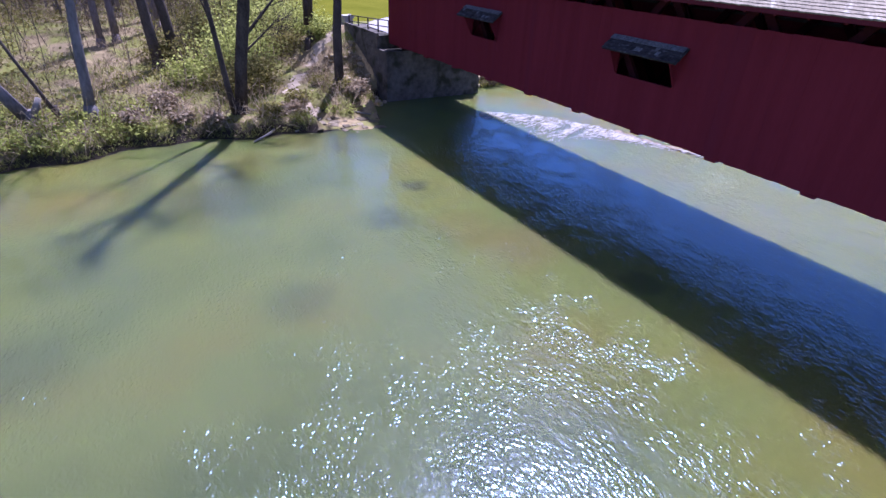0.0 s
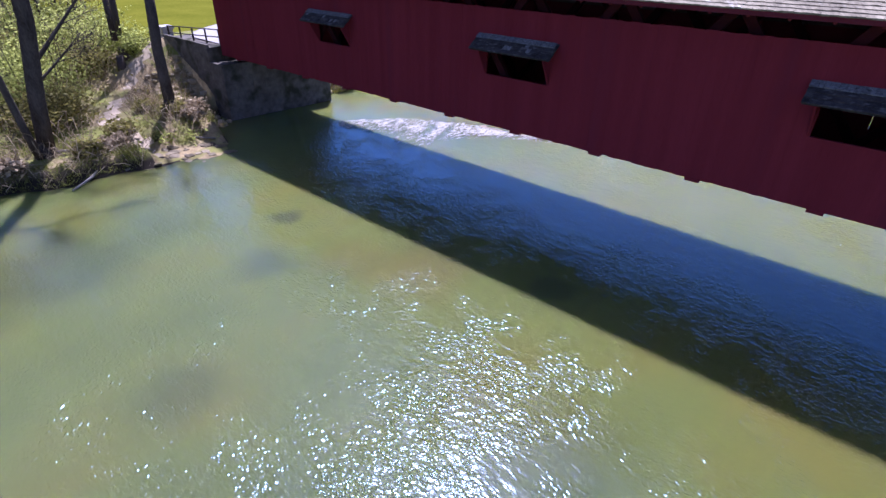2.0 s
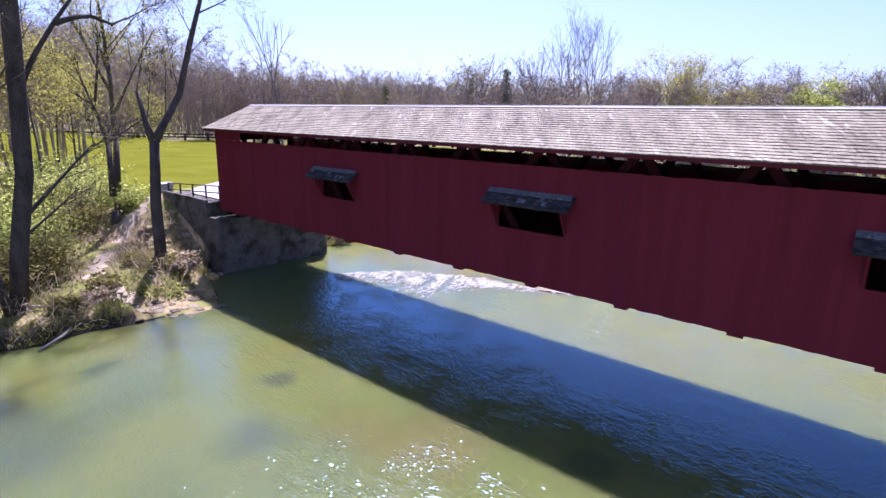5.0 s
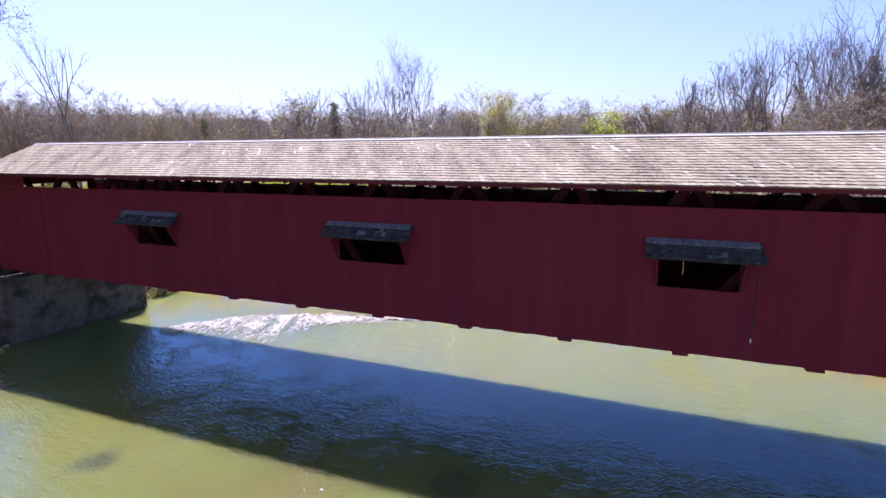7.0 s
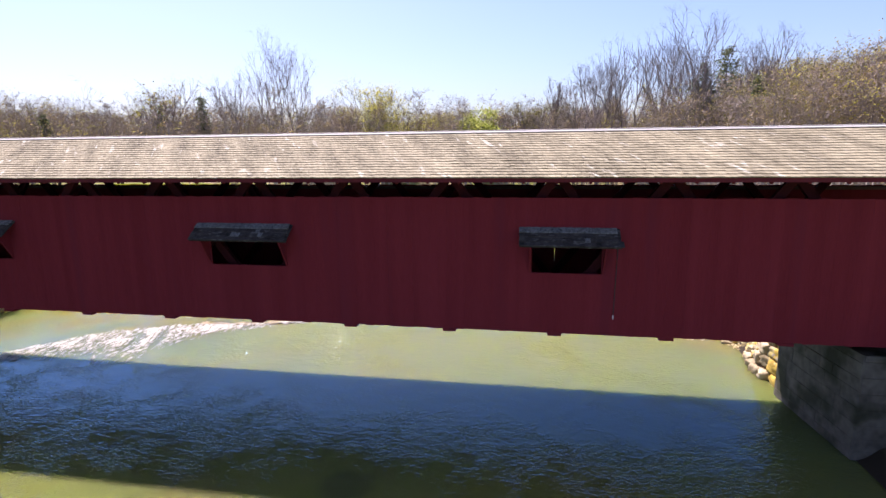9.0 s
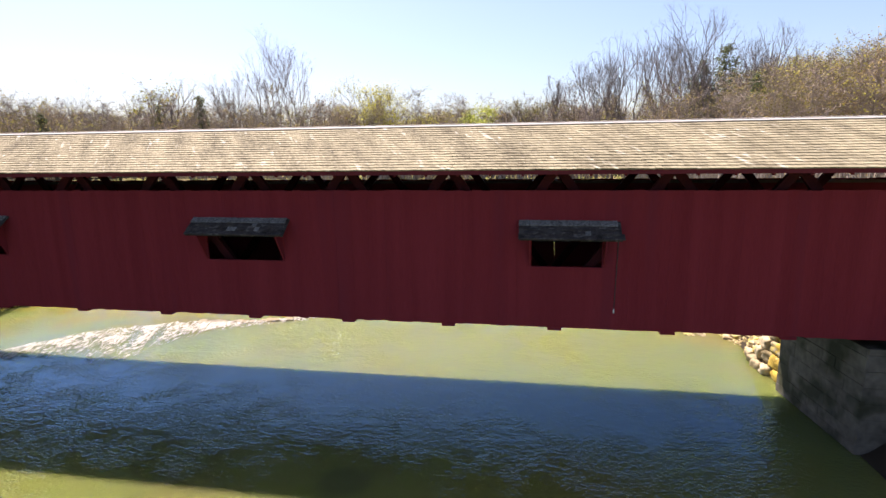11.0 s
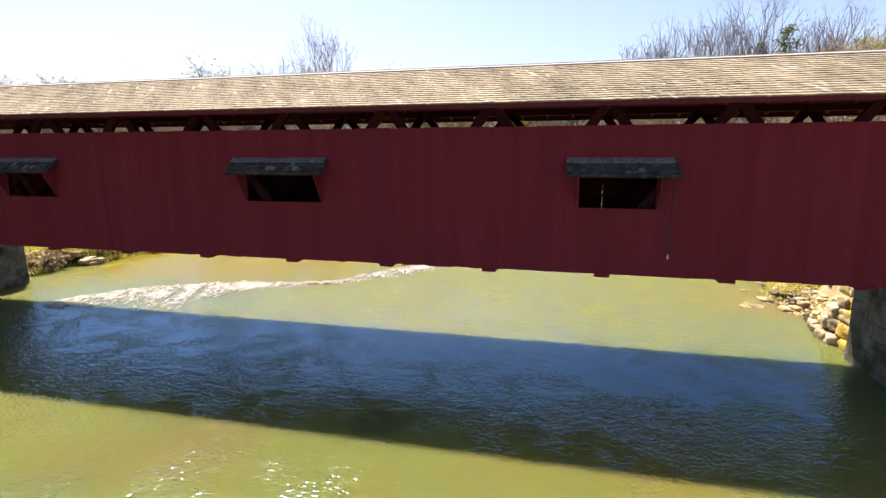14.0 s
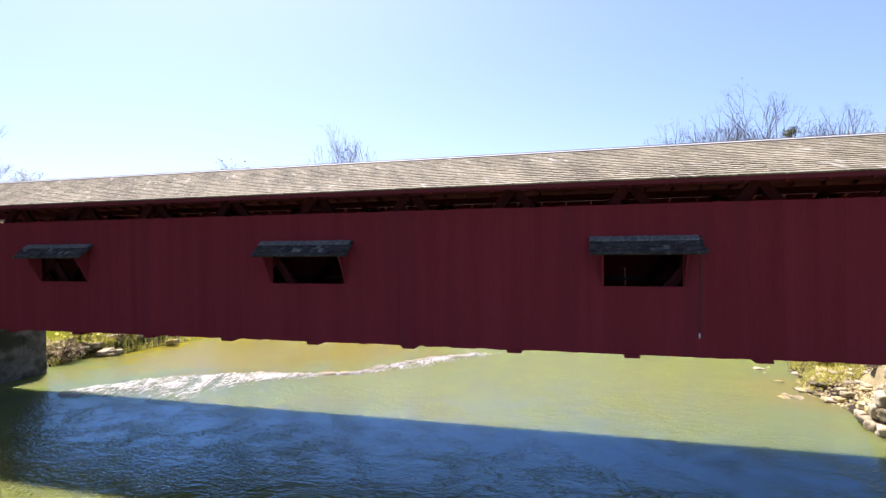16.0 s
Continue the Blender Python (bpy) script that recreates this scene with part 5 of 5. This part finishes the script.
def blade(m, a, b, w):
    """A thin twig, broad at its foot."""
    d = (b - a).cross(Vector((rnd.uniform(-1, 1), rnd.uniform(-1, 1), 0.2))).normalized() * w
    n = len(m.v)
    m.v += [tuple(a - d), tuple(a + d), tuple(b)]
    m.f.append((n, n + 1, n + 2))


def far_tree(x, y, z, tall, r, buds, low):
    lean = Vector((rnd.uniform(-0.07, 0.07), rnd.uniform(-0.07, 0.07), 1))
    foot = Vector((x, y, z - 0.3))
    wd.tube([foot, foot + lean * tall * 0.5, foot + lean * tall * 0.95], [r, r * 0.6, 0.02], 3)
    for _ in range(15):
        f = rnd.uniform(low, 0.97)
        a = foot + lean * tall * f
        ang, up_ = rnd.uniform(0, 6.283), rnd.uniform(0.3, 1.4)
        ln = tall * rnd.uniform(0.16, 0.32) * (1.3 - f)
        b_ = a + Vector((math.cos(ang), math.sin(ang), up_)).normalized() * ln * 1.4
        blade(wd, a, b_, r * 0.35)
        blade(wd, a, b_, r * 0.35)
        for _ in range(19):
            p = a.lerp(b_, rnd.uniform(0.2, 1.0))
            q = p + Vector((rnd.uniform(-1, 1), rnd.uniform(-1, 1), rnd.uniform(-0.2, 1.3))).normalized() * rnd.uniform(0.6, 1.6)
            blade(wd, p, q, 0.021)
            if buds is not None and rnd.random() < (0.42 if x < 27 else 0.7):
                buds.leaf(q + Vector((rnd.gauss(0, 0.15), rnd.gauss(0, 0.15), rnd.gauss(0, 0.15))), rnd.uniform(0.07, 0.17), rnd)


count = 0
while count < 2900:
    ang = radians(rnd.uniform(-105, 45) if rnd.random() < 0.95 else rnd.uniform(45, 255))
    r = 48 + 105 * rnd.random() ** 0.9
    x, y = -4 + r * math.sin(ang), -12 + r * math.cos(ang)
    if count % 4 == 0:
        x, y = rnd.uniform(-185, -80), rnd.uniform(4, 120)
    if count % 10 == 1:
        x, y = rnd.uniform(27, 75), rnd.uniform(52, 105)
    if x > 3 and y < 50 + 0.6 * max(27 - x, 0) and x < 45 or -125 < x < -34 and 3 < y < min(66, 12 + (x + 118) * 0.897) or -29 < x < 13 and y < 66 or x < -30 and y < 3 and x > -48:
        continue
    if height(x, y) < 0.3:
        continue
    warm = noise.noise((x * 0.03, y * 0.03, 3))
    pick = rnd.random() + warm * 0.6
    tall = rnd.uniform(9.5, 13.4) + rnd.choice((0, 0, 0, 2.5))
    if -140 < x < -22 and y > 45:
        tall = rnd.uniform(8.6, 12.6) + rnd.choice((0, 0, 0, 2.4))
    if x > 27:
        tall = rnd.uniform(13, 19) * (0.75 + 0.25 * step(27, 45, x))
        pick += 0.32
    elif x < -95 and y < 45:
        tall = rnd.uniform(11, 19)
        pick -= 0.2
    far_tree(x, y, height(x, y), tall, rnd.uniform(0.07, 0.14), None if pick < 0.2 else bl if pick < 0.6 else ol if pick < 0.9 else lf, 0.12 if x < -80 else 0.4)
    count += 1
# thicket under the woods
for _ in range(15000):
    ang = radians(rnd.uniform(-110, 45))
    r = 46 + 110 * rnd.random()
    x, y = -4 + r * math.sin(ang), -12 + r * math.cos(ang)
    if -125 < x < -34 and 3 < y < min(64, 11 + (x + 118) * 0.897) or -29 < x < 13 and y < 66 or x < -30 and y < 3:
        continue
    p = Vector((x, y, height(x, y)))
    for _ in range(5):
        q = p + Vector((rnd.gauss(0, 0.9), rnd.gauss(0, 0.9), rnd.uniform(1.0, 7.0)))
        blade(wd, p, q, 0.06)
        bl.leaf(q, rnd.uniform(0.06, 0.14), rnd)
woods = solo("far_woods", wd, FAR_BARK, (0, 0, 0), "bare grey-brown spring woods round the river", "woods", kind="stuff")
part("tan_buds", bl, BUD, woods, kind="stuff")
part("olive_buds", ol, LEAF_OLIVE, woods, kind="stuff")
part("green_buds", lf, YELLOW_BUD, woods, kind="stuff")

# ---- undergrowth ----
rnd = random.Random(17)
brush, blades, green = M(), M(), M()
for _ in range(2500):
    y = rnd.uniform(-40, -1.5)
    d = rnd.random() ** 1.4 * 34 + 0.15
    x = shore_left(y) - d
    if path_gap(x, y) < 0.8 or y > -4.0 and x < -27 or -7.2 < y < -2.8 and d < 2.6:
        continue
    if noise.noise((x * 0.3, y * 0.3, 2)) > 0.12 + 0.25 * rnd.random():
        continue
    z = height(x, y)
    for _ in range(5):
        h = rnd.uniform(0.3, 1.6)
        a = Vector((x + rnd.uniform(-0.4, 0.4), y + rnd.uniform(-0.4, 0.4), z - 0.05))
        b = a + Vector((rnd.uniform(-0.6, 0.6), rnd.uniform(-0.6, 0.6), h * rnd.uniform(0.4, 1)))
        c = b + Vector((rnd.uniform(-0.5, 0.5), rnd.uniform(-0.5, 0.5), rnd.uniform(-0.25, 0.35)))
        blade(brush, b, a, 0.018)
        blade(brush, b, c, 0.016)
for _ in range(620):
    x, y = rnd.uniform(-35.0, -28.2), rnd.uniform(-5.4, -0.9)
    if path_gap(x, y) < 0.5:
        continue
    a = Vector((x, y, height(x, y) - 0.05))
    for _ in range(4):
        b = a + Vector((rnd.uniform(-0.5, 0.5), rnd.uniform(-0.5, 0.5), rnd.uniform(0.05, 0.75)))
        blade(brush, a + Vector((rnd.uniform(-0.2, 0.2), rnd.uniform(-0.2, 0.2), 0)), b, 0.016)
for _ in range(17000):
    y = rnd.uniform(-34, -1.5)
    d = rnd.random() ** 1.8 * 26 + 0.35
    x = shore_left(y) - d
    z = height(x, y)
    if noise.noise((x * 0.4, y * 0.4, 9)) < -0.05 + 0.02 * d or path_gap(x, y) < 0.7 or -7.2 < y < -2.8 and d < 2.6:
        continue
    for _ in range(3):
        q = Vector((x + rnd.gauss(0, 0.12), y + rnd.gauss(0, 0.12), z))
        h = rnd.uniform(0.15, 0.5)
        n = len(blades.v)
        lean = Vector((rnd.uniform(-0.2, 0.2), rnd.uniform(-0.2, 0.2), h))
        s = Vector((rnd.uniform(-1, 1), rnd.uniform(-1, 1), 0)).normalized() * 0.022
        blades.v += [tuple(q - s), tuple(q + s), tuple(q + lean)]
        blades.f.append((n, n + 1, n + 2))
for _ in range(3400):
    y = rnd.uniform(-34, -7.6)
    d = 0.12 + 1.5 * rnd.random() ** 1.5
    x = shore_left(y) - d
    z = height(x, y)
    if noise.noise((x * 0.5, y * 0.5, 14)) < -0.25:
        continue
    for _ in range(4):
        q = Vector((x + rnd.gauss(0, 0.08), y + rnd.gauss(0, 0.08), z - 0.02))
        lean = Vector((rnd.uniform(-0.1, 0.28), rnd.uniform(-0.15, 0.15), rnd.uniform(0.06, 0.22)))
        s = Vector((rnd.uniform(-1, 1), rnd.uniform(-1, 1), 0)).normalized() * 0.02
        n = len(blades.v)
        blades.v += [tuple(q - s), tuple(q + s), tuple(q + lean)]
        blades.f.append((n, n + 1, n + 2))
low, herb = M(), M()
for k in range(5200):
    x, y = rnd.uniform(-62, -26), rnd.uniform(-44, -2.5)
    if k % 3 == 0:
        x = shore_left(y) - rnd.uniform(0.4, 4.0)
    if shore_left(y) - x < 0.4 or path_gap(x, y) < 0.9 or -7.2 < y < -2.8 and shore_left(y) - x < 2.6 or noise.noise((x * 0.16, y * 0.16, 4)) < -0.12 or (x < -29 and y > -4):
        continue
    z = height(x, y)
    top = rnd.uniform(0.3, 1.7) if shore_left(y) - x > 4 else rnd.uniform(0.2, 0.6)
    for _ in range(12):
        (herb if k % 3 == 0 else low).leaf((x + rnd.gauss(0, 0.4), y + rnd.gauss(0, 0.4), z + rnd.uniform(0.1, top)), rnd.uniform(0.05, 0.13), rnd)
solo("bank_herb", herb, LEAF, (-27, -14, 1), "fresh green herbs along the bank's edge", "undergrowth", kind="stuff")
solo("woodland_undergrowth", low, LEAF_OLIVE, (-40, -14, 1.5), "sparse olive and yellow leaves of woodland undergrowth", "undergrowth", kind="stuff")
sap = M()
for _ in range(300):
    x, y = rnd.uniform(-66, -28.5), rnd.uniform(-46, -4)
    if shore_left(y) - x < 2 or (x < -29 and y > -6):
        continue
    a = Vector((x, y, height(x, y) - 0.1))
    h = rnd.uniform(1.5, 7)
    q = a + Vector((rnd.gauss(0, 0.08) * h, rnd.gauss(0, 0.08) * h, h))
    sap.tube([a, a.lerp(q, 0.5) + Vector((rnd.gauss(0, 0.04), rnd.gauss(0, 0.04), 0)) * h, q], [0.024, 0.016, 0.004], 4)
    for _ in range(8):
        p = a.lerp(q, rnd.uniform(0.3, 0.95))
        sap.tube([p, p + Vector((rnd.uniform(-0.6, 0.6), rnd.uniform(-0.6, 0.6), rnd.uniform(0.2, 0.9)))], [0.012, 0.004], 3)
solo("sapling_thicket", sap, BARK, (-40, -14, 1.5), "thin bare saplings standing in the brush", "saplings", kind="stuff")
shoal = M()
for _ in range(4200):
    if rnd.random() < 0.5:
        y = rnd.uniform(10.4, 24)
        x = shore_right(y) + rnd.uniform(0.12, 3.0)
    else:
        y = rnd.uniform(7, 20)
        x = shore_left(y) - rnd.uniform(-0.2, 3)
    z = height(x, y)
    if z < -0.12:
        continue
    for _ in range(4):
        q = Vector((x + rnd.gauss(0, 0.12), y + rnd.gauss(0, 0.12), max(z, 0)))
        n = len(shoal.v)
        s = Vector((rnd.uniform(-1, 1), rnd.uniform(-1, 1), 0)).normalized() * 0.022
        shoal.v += [tuple(q - s), tuple(q + s), tuple(q + Vector((rnd.uniform(-0.2, 0.2), rnd.uniform(-0.2, 0.2), rnd.uniform(0.08, 0.32) * (1 if x > 0 else 1.7))))]
        shoal.f.append((n, n + 1, n + 2))
solo("shoal_grass", shoal, YELLOW_BUD, (-8, 12, 0.2), "yellow-green grass on the stony upstream banks", "grass", kind="stuff")
solo("dead_brush", brush, STRAW, (-28, -12, 0.5), "tangled dead stems and straw on the river bank", "undergrowth", kind="stuff")
solo("bank_grass", blades, GRASSBLADE, (-28, -12, 0.5), "tufts of fresh green grass along the bank", "grass", kind="stuff")


def bush(seed, at, size, leaf, label, group, dense=44, small=1.0):
    rnd = random.Random(seed)
    root = thing("bush", at, label, "bush", group)
    st, cr = M(), M()
    at = Vector(at)
    for _ in range(26):
        way = Vector((rnd.uniform(-1, 1), rnd.uniform(-1, 1), rnd.uniform(0.5, 1.3))).normalized()
        pts = [at, at + way * size * 0.5, at + way * size + Vector((0, 0, -0.15 * size))]
        st.tube(pts, [0.03, 0.018, 0.006], 4)
        for _ in range(dense):
            f = rnd.uniform(0.3, 1.05)
            p = pts[0].lerp(pts[2], f) + Vector((rnd.gauss(0, 1), rnd.gauss(0, 1), rnd.gauss(0, 0.8))) * size * 0.2
            cr.leaf(p, rnd.uniform(0.06, 0.16) * small, rnd)
    part("stem", st, BARK, root)
    part("foliage", cr, leaf, root)


SHRUBS = ((-33.8, -8.9, 1.8), (-37.2, -2.4, 1.8), (-31.6, -9.0, 2.3), (-34.4, -8.8, 2.4), (-35, -9.6, 2.8), (-30.6, -9.4, 1.7), (-37.4, -7.2, 2.4), (-38.5, -8.6, 3.0), (-37.6, -4.6, 2.0), (-39.5, -3.4, 3.0), (-42, -5.5, 3.2), (-41, -9.5, 2.6), (-45, -3.0, 3.2), (-48, -6, 3.2), (-38, -12.5, 2.2), (-33.5, -12, 1.6), (-52, -2.5, 3.4))
for k, (x, y, s) in enumerate(SHRUBS):
    bush(200 + k, (x, y, gz(x, y)), s, LEAF_OLIVE if k % 3 == 2 else LEAF, "spreading shrub in fresh yellow-green leaf", "green shrubs on the bank", 70 + 12 * (k % 4), 0.8)
for k, (x, y, s) in enumerate(((-26.7, -9.1, 0.8), (-26.6, -12.0, 0.6), (-29.3, -2.6, 0.8), (-29.0, -4.0, 0.7), (-27.2, -13.5, 0.7), (-27.6, -15.6, 0.8), (-28.2, -7.0, 0.9), (-27.0, -7.8, 0.7), (-29.6, -14.0, 1.0), (-30.4, -4.9, 0.5), (-28.2, -3.5, 0.7))):
    bush(220 + k, (x, y, gz(x, y)), s, LEAF_OLIVE if k % 3 == 0 else STRAW, "low olive and straw-coloured scrub on the stony bank", "low scrub", 28)

lg = M().tube([(-26.9, -7.9, 0.75), (-27.4, -9.4, 0.8), (-28.2, -10.6, 0.9)], [0.05, 0.07, 0.05], 7)
solo("driftwood_log", lg, WOOD_PALE, (-27.4, -9.4, 0.75), "bleached driftwood log on the bank", "log", smooth=True)
for k, (pts, r) in enumerate((([(-25.3, -8.2, 0.08), (-25.7, -7.2, 0.14), (-26.6, -6.3, 0.2)], 0.07), ([(-24.6, -10.6, 0.05), (-25.3, -9.6, 0.16), (-26.2, -8.8, 0.3)], 0.06), ([(-26.4, -3.2, 0.15), (-27.2, -4.3, 0.3), (-27.6, -5.6, 0.45)], 0.06))):
    solo("driftwood_log", M().tube(pts, [r * 0.7, r, r * 0.6], 7), WOOD_PALE, pts[1], "bleached driftwood log stranded at the waterline", "log", smooth=True)
for k, (pts, r) in enumerate((([(-28.2, -20.2, 0.7), (-27.1, -20.3, 0.75), (-26.3, -20.1, 0.5)], 0.2), ([(-28.5, -19.8, 1.4), (-28.3, -19.5, 1.9), (-28.35, -19.3, 2.3)], 0.16), ([(-28.0, -19.6, 0.6), (-27.2, -19.3, 0.5), (-26.4, -19.4, 0.2)], 0.12))):
    solo("exposed_root", M().tube(pts, [r * 0.8, r, r * 0.75], 9), WOOD_PALE, pts[0], "bleached exposed root of a leaning tree", "root", smooth=True)
for k, (x, y, s) in enumerate(((-30.6, 8.6, 1.2), (-31.2, 10.6, 1.5), (-30.2, 12.4, 1.3), (10.2, 12.6, 1.2), (10.8, 10.8, 1.1), (9.6, 14.2, 1.1))):
    bush(250 + k, (x, y, max(gz(x, y), 0.05)), s, STRAW if x < 0 and k != 1 else YELLOW_BUD, "yellow-green and straw-coloured shrub on the upstream bank", "upstream shrubs", 22)
